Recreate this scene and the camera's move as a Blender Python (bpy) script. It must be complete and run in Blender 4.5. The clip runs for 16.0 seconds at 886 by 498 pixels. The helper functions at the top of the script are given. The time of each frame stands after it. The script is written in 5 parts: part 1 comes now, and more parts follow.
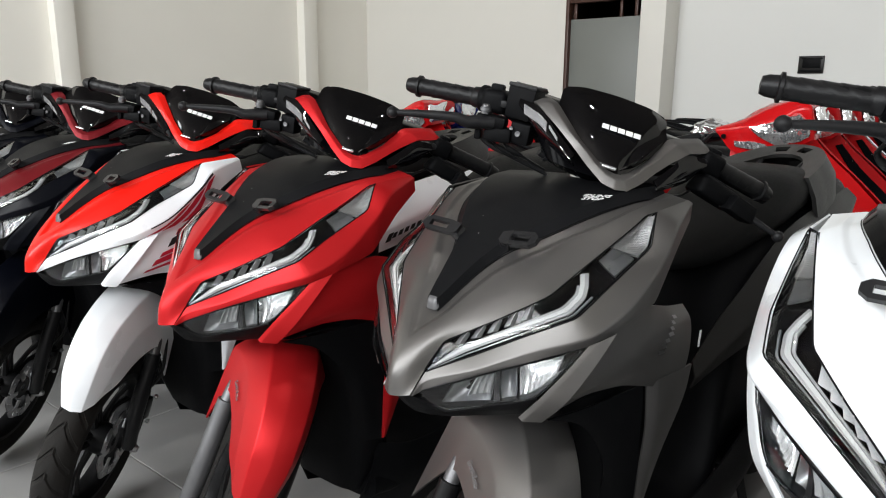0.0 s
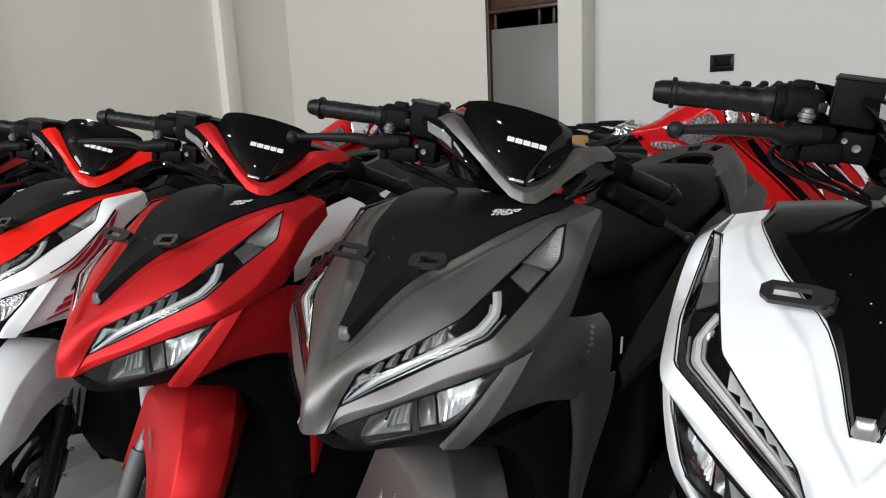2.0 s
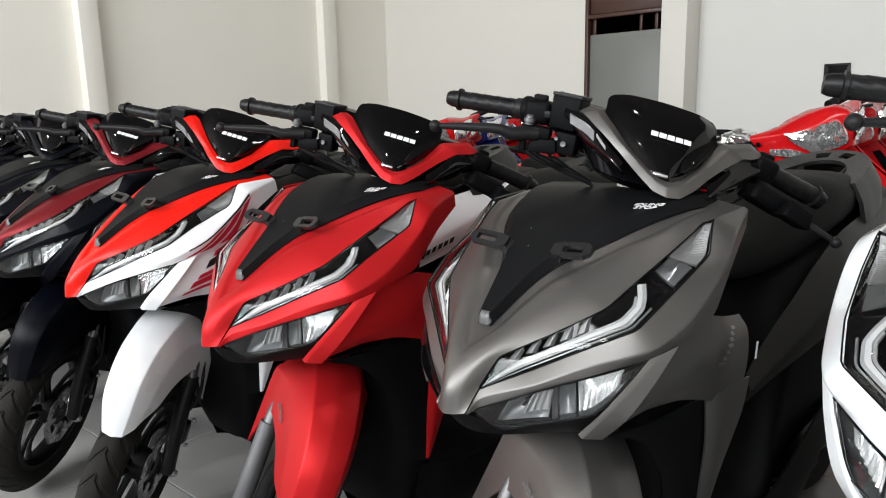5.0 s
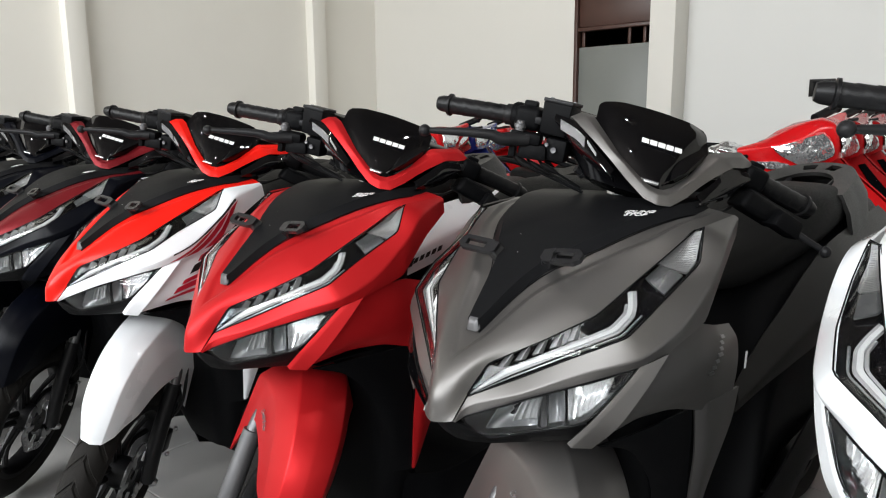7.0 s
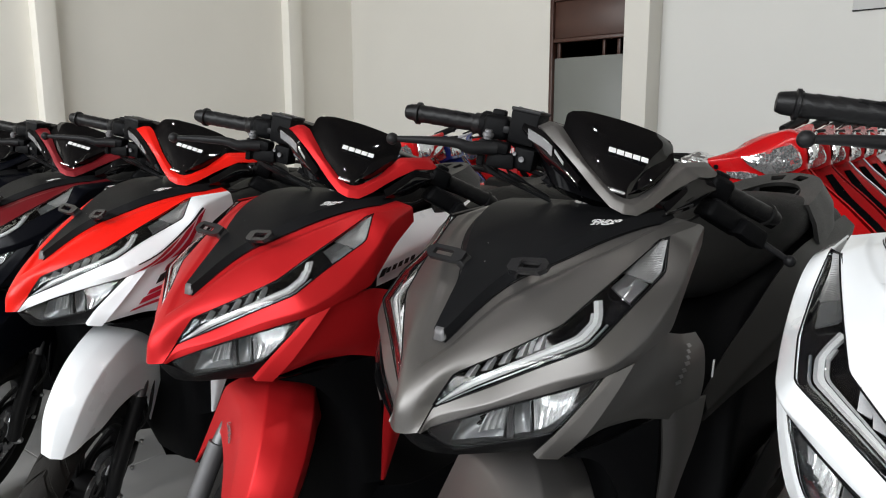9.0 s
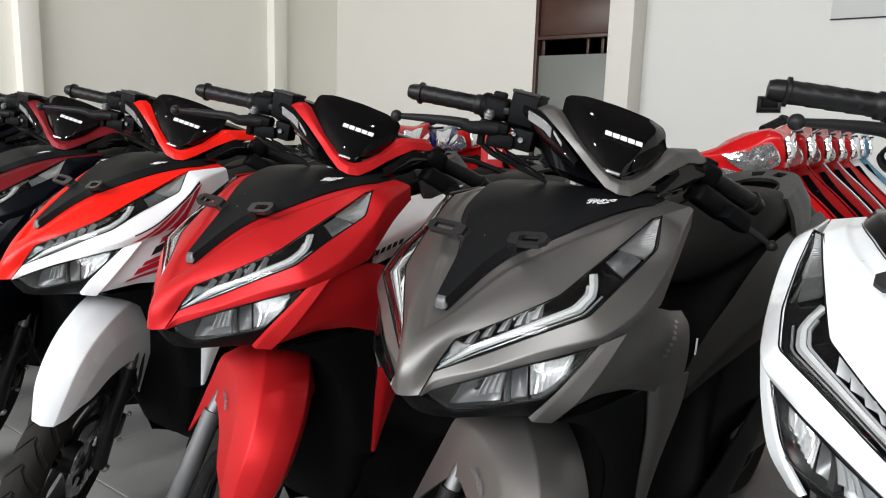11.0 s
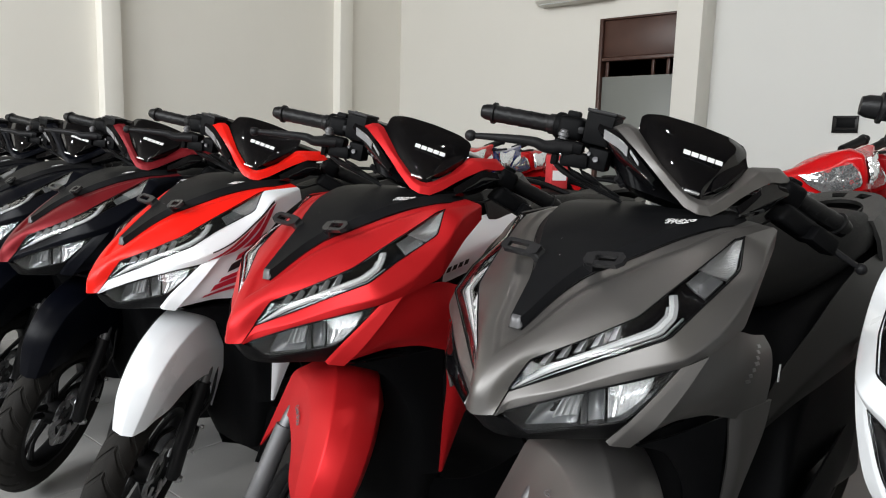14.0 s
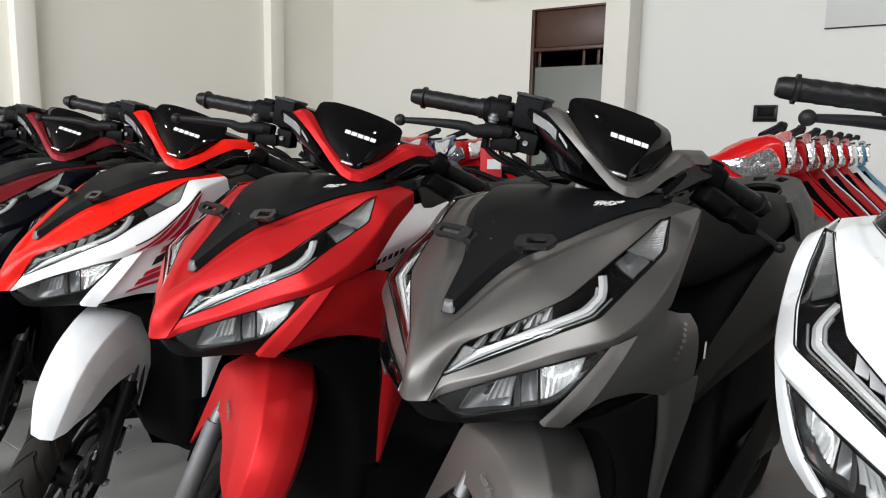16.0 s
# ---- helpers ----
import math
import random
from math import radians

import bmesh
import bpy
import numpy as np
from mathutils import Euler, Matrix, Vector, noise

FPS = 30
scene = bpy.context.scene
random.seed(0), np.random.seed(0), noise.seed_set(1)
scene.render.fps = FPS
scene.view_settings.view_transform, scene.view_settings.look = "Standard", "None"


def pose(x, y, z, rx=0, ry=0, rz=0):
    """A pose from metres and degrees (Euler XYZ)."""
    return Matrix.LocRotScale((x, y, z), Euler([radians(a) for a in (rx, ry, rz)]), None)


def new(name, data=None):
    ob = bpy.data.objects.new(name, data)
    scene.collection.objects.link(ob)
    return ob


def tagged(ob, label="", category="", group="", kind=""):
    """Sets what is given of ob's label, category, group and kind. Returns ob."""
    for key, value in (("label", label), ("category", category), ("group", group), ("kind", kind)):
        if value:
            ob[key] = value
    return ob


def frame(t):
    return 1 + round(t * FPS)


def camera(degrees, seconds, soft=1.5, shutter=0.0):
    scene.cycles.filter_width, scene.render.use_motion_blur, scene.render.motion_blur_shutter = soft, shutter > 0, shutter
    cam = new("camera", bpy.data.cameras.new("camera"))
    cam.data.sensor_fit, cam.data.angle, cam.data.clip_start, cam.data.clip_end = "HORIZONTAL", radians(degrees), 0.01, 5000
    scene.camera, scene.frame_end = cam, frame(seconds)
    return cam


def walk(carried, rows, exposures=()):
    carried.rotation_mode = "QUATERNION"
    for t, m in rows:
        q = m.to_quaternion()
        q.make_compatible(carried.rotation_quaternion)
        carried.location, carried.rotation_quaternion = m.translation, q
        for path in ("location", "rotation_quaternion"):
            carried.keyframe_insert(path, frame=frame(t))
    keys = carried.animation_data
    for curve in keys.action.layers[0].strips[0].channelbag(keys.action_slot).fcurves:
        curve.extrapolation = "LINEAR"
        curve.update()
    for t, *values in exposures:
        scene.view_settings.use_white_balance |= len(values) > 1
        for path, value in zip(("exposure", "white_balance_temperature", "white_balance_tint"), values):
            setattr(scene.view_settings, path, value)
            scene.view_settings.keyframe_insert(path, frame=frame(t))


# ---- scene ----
cam = camera(64.70, 16.0, soft=1.1)
# seconds, place, turn (degrees)
ROWS = [
    (0.0, -0.0211, 0.0215, 1.1461, 77.329, -0.437, -0.012),
    (0.5, 0.0008, 0.0019, 1.1596, 78.376, 0.712, -3.485),
    (1.0, 0.0232, 0.0196, 1.1603, 78.351, 0.575, -5.215),
    (1.5, 0.0293, 0.0344, 1.1612, 78.664, 1.893, -5.650),
    (2.0, 0.0276, 0.0553, 1.1543, 78.231, 2.538, -5.547),
    (2.5, -0.0052, 0.0464, 1.1454, 78.201, 1.776, -2.359),
    (3.0, -0.0312, 0.0270, 1.1446, 78.109, 1.809, 0.560),
    (3.5, -0.0395, 0.0313, 1.1399, 78.033, 1.469, 1.885),
    (6.0, -0.0727, 0.0443, 1.1267, 79.412, 1.000, 1.014),
    (6.5, -0.0720, 0.0474, 1.1213, 78.989, 0.568, 1.257),
    (7.0, -0.0662, 0.0528, 1.1240, 79.774, 0.432, 0.442),
    (7.5, -0.0560, 0.0555, 1.1254, 79.943, 0.948, -0.630),
    (8.0, -0.0310, 0.0600, 1.1285, 80.492, -0.011, -2.395),
    (8.5, -0.0320, 0.0674, 1.1308, 80.016, 0.977, -2.575),
    (9.0, -0.0495, 0.0610, 1.1222, 80.530, 0.125, -1.331),
    (11.5, -0.0891, 0.0140, 1.0922, 80.180, -2.367, -3.431),
    (12.0, -0.0825, 0.0127, 1.0916, 80.564, -2.502, -5.181),
    (12.5, -0.0657, 0.0130, 1.0923, 80.707, -2.759, -8.933),
    (13.0, -0.0854, 0.0098, 1.0912, 80.837, -2.932, -5.708),
    (13.5, -0.1099, 0.0084, 1.0906, 81.925, -2.634, 0.042),
    (14.0, -0.1125, 0.0184, 1.0890, 81.834, -1.676, 1.833),
    (14.5, -0.1128, 0.0237, 1.0857, 82.020, -1.545, 1.798),
    (15.0, -0.1192, 0.0226, 1.0844, 82.527, -1.604, 1.596),
    (15.5, -0.1174, 0.0224, 1.0827, 82.307, -1.524, 0.128),
    (16.0, -0.1011, 0.0296, 1.0775, 81.306, -1.288, -3.297),
]
# the clip's camera brightens and darkens a little: seconds, stops
LIGHT = [(0.0, 0.03), (0.5, 0.08), (1.0, -0.18), (2.0, -0.25), (2.5, -0.25), (3.0, -0.11), (3.5, 0.0), (6.5, 0.14), (7.5, 0.02), (8.5, -0.13), (9.0, -0.13), (11.5, 0.12), (12.0, 0.0),
         (12.5, -0.17), (13.5, -0.14), (14.0, -0.05), (14.5, 0.0), (15.0, 0.03), (16.0, 0.07)]
walk(cam, [(t, pose(0.92 * x, 0.92 * y, 0.92 * z, rx, ry, rz)) for t, x, y, z, rx, ry, rz in ROWS], LIGHT)

K = 0.92  # metres to a unit of the plan


# ---- world and light ----
world = bpy.data.worlds.new("sky")
scene.world = world
world.use_nodes = True
wn = world.node_tree.nodes
sky = wn.new("ShaderNodeTexSky")
sky.sky_type, sky.sun_disc = "NISHITA", False
sky.sun_elevation, sky.sun_rotation = radians(50), radians(200)
world.node_tree.links.new(sky.outputs["Color"], wn["Background"].inputs["Color"])
wn["Background"].inputs["Strength"].default_value = 0.10

ROOM = pose(1.6 * K, 7.5 * K, 0, 0, 0, -39)  # x along the back wall, y away through it


def area_lamp(name, x, y, z, sx, sz, power, turn, colour=(1, 1, 1)):
    """A window's daylight: an area lamp standing in the opening."""
    data = bpy.data.lights.new(name, "AREA")
    data.shape, data.size, data.size_y, data.energy, data.color = "RECTANGLE", sx, sz, power, colour
    ob = new(name, data)
    ob.matrix_world = ROOM @ pose(x, y, z, 90, 0, turn)
    return ob


# the open shop front, behind the camera (bays between its posts)
for bay_x, bay_power in ((-0.7, 430), (3.0, 300), (6.35, 240)):
    area_lamp("shopfront_daylight", bay_x, -11.95, 3.75, 3.0, 2.9, bay_power, 0, (0.972, 0.992, 1.0))

# small round lamps in the ceiling, two rows
LAMPS = [(x, y) for x in (0.6, 3.9) for y in (-8.4, -4.6)]
for lamp_x, lamp_y in LAMPS:
    spot_data = bpy.data.lights.new("ceiling_lamp_light", "AREA")
    spot_data.shape, spot_data.size, spot_data.energy, spot_data.color = "DISK", 0.10, 18, (1.0, 0.985, 0.955)
    new("ceiling_lamp_light", spot_data).matrix_world = ROOM @ pose(lamp_x, lamp_y, 5.365)

# ---- materials ----
def material(name, colour, rough=0.5, metal=0.0, coat=0.0, spec=0.5, vary=0.12, scale=9.0, bump=0.0, bump_scale=300.0,
             rough_vary=0.08, trans=0.0, ior=1.45, coat_rough=0.04, depth=0.001, dust=0.0):
    """A painted, moulded or metal surface: broad and fine variation of colour, gloss and relief."""
    m = bpy.data.materials.new(name)
    m.use_nodes = True
    n, l = m.node_tree.nodes, m.node_tree.links
    b = n["Principled BSDF"]
    b.inputs["Metallic"].default_value = metal
    b.inputs["Coat Weight"].default_value = coat
    b.inputs["Coat Roughness"].default_value = coat_rough
    b.inputs["Specular IOR Level"].default_value = spec
    b.inputs["Transmission Weight"].default_value = trans
    b.inputs["IOR"].default_value = ior
    co = n.new("ShaderNodeTexCoord")
    broad = n.new("ShaderNodeTexNoise")
    broad.inputs["Scale"].default_value, broad.inputs["Detail"].default_value = scale, 5
    fine = n.new("ShaderNodeTexNoise")
    fine.inputs["Scale"].default_value, fine.inputs["Detail"].default_value = bump_scale, 2
    for t in (broad, fine):
        l.new(co.outputs["Object"], t.inputs["Vector"])
    ramp = n.new("ShaderNodeMixRGB")
    ramp.inputs[1].default_value = tuple(c * (1 - vary) for c in colour) + (1,)
    ramp.inputs[2].default_value = tuple(min(1, c * (1 + vary)) for c in colour) + (1,)
    l.new(broad.outputs["Fac"], ramp.inputs[0])
    l.new(ramp.outputs[0], b.inputs["Base Color"])
    if dust:
        cell = n.new("ShaderNodeTexVoronoi")
        cell.inputs["Scale"].default_value = 85
        l.new(co.outputs["Object"], cell.inputs["Vector"])
        dot, pick, both_ = n.new("ShaderNodeMath"), n.new("ShaderNodeMath"), n.new("ShaderNodeMath")
        dot.operation, dot.inputs[1].default_value = "LESS_THAN", 0.075
        pick.operation, pick.inputs[1].default_value = "LESS_THAN", dust
        both_.operation = "MULTIPLY"
        tint = n.new("ShaderNodeSeparateColor")
        l.new(cell.outputs["Distance"], dot.inputs[0])
        l.new(cell.outputs["Color"], tint.inputs[0])
        l.new(tint.outputs[0], pick.inputs[0])
        l.new(dot.outputs[0], both_.inputs[0])
        l.new(pick.outputs[0], both_.inputs[1])
        speck = n.new("ShaderNodeMixRGB")
        speck.inputs[2].default_value = (0.55, 0.55, 0.53, 1)
        l.new(both_.outputs[0], speck.inputs[0])
        l.new(ramp.outputs[0], speck.inputs[1])
        l.new(speck.outputs[0], b.inputs["Base Color"])
    span = n.new("ShaderNodeMapRange")
    span.inputs["To Min"].default_value, span.inputs["To Max"].default_value = max(0.0, rough - rough_vary), min(1.0, rough + rough_vary)
    l.new(broad.outputs["Fac"], span.inputs["Value"])
    l.new(span.outputs[0], b.inputs["Roughness"])
    if bump:
        bp = n.new("ShaderNodeBump")
        bp.inputs["Strength"].default_value, bp.inputs["Distance"].default_value = bump, depth
        l.new(fine.outputs["Fac"], bp.inputs["Height"])
        l.new(bp.outputs[0], b.inputs["Normal"])
    return m


MAT = dict(
    grey_matte=material("matt_grey_paint", (0.150, 0.144, 0.139), 0.42, 0.82, vary=0.06, bump=0.05, bump_scale=900),
    red_matte=material("matt_red_paint", (0.49, 0.013, 0.016), 0.42, 0.42, ior=1.3, vary=0.06, bump=0.05, bump_scale=900),
    red_gloss=material("gloss_red_paint", (0.68, 0.010, 0.005), 0.34, 0.0, coat=0.15, spec=0.3, ior=1.3, vary=0.04),
    white_gloss=material("gloss_white_paint", (0.79, 0.815, 0.84), 0.30, 0.0, coat=1.0, vary=0.02),
    deep_red=material("gloss_deep_red_paint", (0.30, 0.006, 0.008), 0.26, 0.0, coat=0.25, spec=0.3, ior=1.3, vary=0.06),
    cowl_red=material("gloss_cowl_red_paint", (0.46, 0.006, 0.008), 0.26, 0.0, coat=0.25, spec=0.3, ior=1.3, vary=0.05),
    maroon=material("satin_dark_red_paint", (0.15, 0.007, 0.011), 0.38, 0.40, ior=1.3, vary=0.08),
    navy=material("satin_black_blue_paint", (0.0016, 0.002, 0.004), 0.34, 0.0, coat=0.0, spec=0.5, ior=1.17, vary=0.1),
    black_plastic=material("grained_black_plastic", (0.0030, 0.0031, 0.0036), 0.48, vary=0.2, bump=0.35, bump_scale=1600, spec=0.3, ior=1.22),
    smoke_plastic=material("dark_grey_plastic", (0.010, 0.010, 0.011), 0.42, spec=0.5, ior=1.3, vary=0.12, bump=0.2, bump_scale=1400),
    hook_plastic=material("semi_gloss_grey_plastic", (0.015, 0.015, 0.016), 0.28, spec=0.5, ior=1.40, vary=0.12, bump=0.1, bump_scale=1400),
    panel_black=material("satin_black_panel", (0.0060, 0.0062, 0.0070), 0.46, spec=0.5, ior=1.17, vary=0.12, bump=0.1, bump_scale=1500, dust=0.02),
    piano_black=material("piano_black_plastic", (0.0025, 0.0025, 0.003), 0.04, coat=0.15, vary=0.1, rough_vary=0.01, dust=0.06),
    panel_gloss=material("glossy_black_panel", (0.003, 0.003, 0.0035), 0.10, spec=0.5, ior=1.09, vary=0.1, rough_vary=0.03, dust=0.14),
    rubber=material("black_rubber", (0.006, 0.006, 0.0066), 0.40, spec=0.45, ior=1.34, vary=0.2, bump=0.3, bump_scale=700),
    tyre=material("tyre_rubber", (0.012, 0.011, 0.010), 0.78, spec=0.25, vary=0.25, bump=0.4, bump_scale=500, scale=14),
    rail=material("grab_rail_plastic", (0.012, 0.0115, 0.011), 0.45, spec=0.3, vary=0.12, bump=0.2, bump_scale=1400),
    seat=material("seat_vinyl", (0.006, 0.006, 0.006), 0.55, spec=0.4, ior=1.2, vary=0.15, bump=0.5, bump_scale=700),
    chrome=material("bright_reflector", (0.60, 0.61, 0.62), 0.26, 0.75, vary=0.03, rough_vary=0.03),
    bowl_dim=material("dull_reflector", (0.15, 0.155, 0.16), 0.36, 0.7, vary=0.12, scale=30),
    bowl_dark=material("smoked_reflector", (0.085, 0.087, 0.09), 0.30, 0.6, vary=0.2, scale=40),
    bowl_mid=material("grey_reflector", (0.26, 0.265, 0.27), 0.36, 0.7, vary=0.12, scale=30),
    steel=material("brushed_steel", (0.42, 0.42, 0.43), 0.30, 1.0, vary=0.1),
    fork=material("grey_fork_alloy", (0.13, 0.13, 0.135), 0.42, 0.6, vary=0.1),
    alloy=material("black_cast_alloy", (0.006, 0.006, 0.0065), 0.4, 0.1, ior=1.3, vary=0.15),
    clear=material("clear_lens", (0.97, 0.98, 0.98), 0.02, 0.0, trans=1.0, ior=1.3, vary=0.0, rough_vary=0.0),
    drl=material("white_light_guide", (0.37, 0.375, 0.38), 0.22, 0.35, coat=0.2, vary=0.05, bump=0.5, bump_scale=500),
    ribbed=material("ribbed_clear_plastic", (0.17, 0.17, 0.17), 0.30, 0.6, vary=0.1, bump=0.7, bump_scale=600),
    guide_rib=material("fine_ribbed_guide", (0.20, 0.20, 0.205), 0.25, 0.3, vary=0.1, bump=0.8, bump_scale=900),
    fin=material("frosted_lamp_fin", (0.50, 0.50, 0.51), 0.22, 0.5, vary=0.1),
    white_print=material("white_print", (0.75, 0.75, 0.75), 0.5, vary=0.03),
    black_print=material("black_print", (0.012, 0.012, 0.012), 0.4, vary=0.05),
    red_print=material("red_print", (0.42, 0.012, 0.03), 0.35, vary=0.1, coat=0.6),
    wrap=material("crumpled_clear_wrap", (0.86, 0.87, 0.89), 0.10, 0.88, vary=0.2, bump=0.6, bump_scale=26, scale=24, rough_vary=0.05, depth=0.014),
    blue_gloss=material("gloss_blue_paint", (0.012, 0.022, 0.16), 0.25, coat=1.0, vary=0.08),
    sky_blue=material("pale_blue_paint", (0.05, 0.22, 0.36), 0.28, coat=0.8, vary=0.08),
    card_red=material("red_card", (0.5, 0.03, 0.035), 0.6, vary=0.12),
    tan_card=material("brown_card", (0.42, 0.25, 0.08), 0.7, vary=0.15),
    # side wall and pilasters: cream lightened to make up for weak grazing light
    wall=material("lifted_cream_wall_paint", (0.82, 0.795, 0.732), 0.75, vary=0.035, scale=1.3, bump=0.15, bump_scale=60),
    wall_white=material("white_wall_paint", (0.69, 0.67, 0.622), 0.7, vary=0.03, scale=1.5, bump=0.15, bump_scale=60),
    wall_cool=material("cool_white_wall_paint", (0.66, 0.657, 0.634), 0.7, vary=0.03, scale=1.5, bump=0.15, bump_scale=60),
    ceiling=material("dark_ceiling_boards", (0.08, 0.066, 0.056), 0.7, vary=0.2, scale=2.0),
    tile=material("polished_floor_tile", (0.36, 0.356, 0.348), 0.2, vary=0.08, scale=5, spec=0.5),
    grout=material("grey_grout", (0.27, 0.265, 0.258), 0.8, vary=0.15),
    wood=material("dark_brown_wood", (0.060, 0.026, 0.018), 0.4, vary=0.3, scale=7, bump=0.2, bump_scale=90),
    frosted=material("frosted_glass_film", (0.175, 0.182, 0.168), 0.4, vary=0.08, scale=2),
    switch=material("black_switch_plate", (0.008, 0.007, 0.0065), 0.35, ior=1.3, vary=0.1),
    board=material("white_board_sheet", (0.54, 0.545, 0.54), 0.45, vary=0.03, scale=2),
    asphalt=material("asphalt", (0.06, 0.06, 0.06), 0.9, vary=0.3, bump=0.5, bump_scale=80),
)

# fine crossed ribs moulded into the turn signals
rn, rl = MAT["ribbed"].node_tree.nodes, MAT["ribbed"].node_tree.links
waves = []
for direction in ("Y", "Z"):
    wave = rn.new("ShaderNodeTexWave")
    wave.bands_direction = direction
    wave.inputs["Scale"].default_value = 150
    rl.new(rn["Texture Coordinate"].outputs["Object"], wave.inputs["Vector"])
    waves.append(wave)
both_waves = rn.new("ShaderNodeMath")
both_waves.operation = "ADD"
rl.new(waves[0].outputs["Fac"], both_waves.inputs[0]), rl.new(waves[1].outputs["Fac"], both_waves.inputs[1])
rib_bump = rn.new("ShaderNodeBump")
rib_bump.inputs["Strength"].default_value, rib_bump.inputs["Distance"].default_value = 0.5, 0.0006
rl.new(both_waves.outputs[0], rib_bump.inputs["Height"])
rl.new(rib_bump.outputs[0], rn["Principled BSDF"].inputs["Normal"])


# ---- mesh helpers ----
def smooth_line(pts, n):
    """n points of a smooth curve through pts, evenly spaced by its chords."""
    p = np.array(pts, float)
    if len(p) == 2:
        return p[0] + (p[1] - p[0]) * np.linspace(0, 1, n)[:, None]
    d = np.r_[0, np.cumsum(np.linalg.norm(np.diff(p, axis=0), axis=1) + 1e-9)]
    tan = np.empty_like(p)
    tan[1:-1] = (p[2:] - p[:-2]) / (d[2:] - d[:-2])[:, None]
    tan[0], tan[-1] = (p[1] - p[0]) / (d[1] - d[0]), (p[-1] - p[-2]) / (d[-1] - d[-2])
    s = np.linspace(0, d[-1], n)
    i = np.clip(np.searchsorted(d, s, "right") - 1, 0, len(p) - 2)
    h = (d[i + 1] - d[i])[:, None]
    u = ((s - d[i]) / (d[i + 1] - d[i]))[:, None]
    return ((2 * u**3 - 3 * u**2 + 1) * p[i] + (u**3 - 2 * u**2 + u) * h * tan[i]
            + (3 * u**2 - 2 * u**3) * p[i + 1] + (u**3 - u**2) * h * tan[i + 1])


def along(pts, n):
    """As smooth_line, but stepped by the points' number, so that lines of equal count keep their stations."""
    p = np.array(pts, float)
    tan = np.empty_like(p)
    tan[1:-1] = (p[2:] - p[:-2]) / 2
    tan[0], tan[-1] = p[1] - p[0], p[-1] - p[-2]
    s = np.linspace(0, len(p) - 1, n)
    i = np.clip(s.astype(int), 0, len(p) - 2)
    u = (s - i)[:, None]
    return ((2 * u**3 - 3 * u**2 + 1) * p[i] + (u**3 - 2 * u**2 + u) * tan[i]
            + (3 * u**2 - 2 * u**3) * p[i + 1] + (u**3 - u**2) * tan[i + 1])


def grid_mesh(rows, closed=False, caps=False):
    """A skin over rows of points (all of one count); closed: each row is a ring."""
    bm = bmesh.new()
    vs = [[bm.verts.new(q) for q in row] for row in rows]
    m = len(vs[0])
    for a, b in zip(vs, vs[1:]):
        for i in range(m if closed else m - 1):
            j = (i + 1) % m
            try:
                bm.faces.new((a[i], a[j], b[j], b[i]))
            except ValueError:
                pass
    if caps:
        bm.faces.new(vs[0]), bm.faces.new(vs[-1])
    return bm


def straight(pts, n):
    """As along, but straight from point to point."""
    p = np.array(pts, float)
    s = np.linspace(0, len(p) - 1, n)
    return np.stack([np.interp(s, range(len(p)), p[:, k]) for k in range(3)], 1)


def spot(pts, s):
    """One point of the curve of along, at the place s counted in points."""
    p = np.array(pts, float)
    i = int(np.clip(math.floor(s), 0, len(p) - 2))
    u = s - i
    a, b = p[i], p[i + 1]
    ta = (p[i + 1] - p[i - 1]) / 2 if i > 0 else b - a
    tb = (p[i + 2] - p[i]) / 2 if i + 2 < len(p) else b - a
    return (2 * u**3 - 3 * u**2 + 1) * a + (u**3 - 2 * u**2 + u) * ta + (3 * u**2 - 2 * u**3) * b + (u**3 - u**2) * tb


def shell(lines, n=24, m=0, thick=0.003, keep=False, crease=0.0, line=False):
    """A moulded sheet of some thickness through lines of points; crease: folded along the inner lines; line: straight between points."""
    rows = np.array([(straight if line else along if keep else smooth_line)(q, n) for q in lines])
    if crease:
        folded = [rows[0]]
        for a, b, c in zip(rows, rows[1:], rows[2:]):
            folded += [b + (a - b) * crease, b + (a - b) * crease * 0.3 + (c - b) * crease * 0.3, b + (c - b) * crease]
        rows = np.array(folded + [rows[-1]])
    if m:
        rows = np.stack([along(rows[:, k], m) for k in range(n)], 1)
    bm = grid_mesh(rows)
    bmesh.ops.remove_doubles(bm, verts=bm.verts, dist=1e-5)
    bmesh.ops.recalc_face_normals(bm, faces=bm.faces)
    bm.normal_update()
    bmesh.ops.solidify(bm, geom=bm.faces[:], thickness=thick)
    bmesh.ops.recalc_face_normals(bm, faces=bm.faces)
    return bm


def flip(pts, s):
    return [(s * x, y, z) for x, y, z in pts]


def tube(path, r, seg=10, n=24, raw=False):
    """A round bar along a path; r: one radius, or one for each end and between."""
    p = np.array(path, float) if raw else smooth_line(path, n)
    rr = np.interp(np.linspace(0, 1, len(p)), np.linspace(0, 1, len(np.atleast_1d(r))), np.atleast_1d(r))
    rows, side = [], None
    for i in range(len(p)):
        t = Vector(p[min(i + 1, len(p) - 1)] - p[max(i - 1, 0)]).normalized()
        if side is None:
            side = t.orthogonal().normalized()
        side = (side - t * side.dot(t)).normalized()
        up = t.cross(side)
        rows.append([Vector(p[i]) + (side * math.cos(a) + up * math.sin(a)) * rr[i] for a in np.linspace(0, 2 * math.pi, seg, endpoint=False)])
    bm = grid_mesh(rows, closed=True, caps=True)
    bmesh.ops.recalc_face_normals(bm, faces=bm.faces)
    return bm


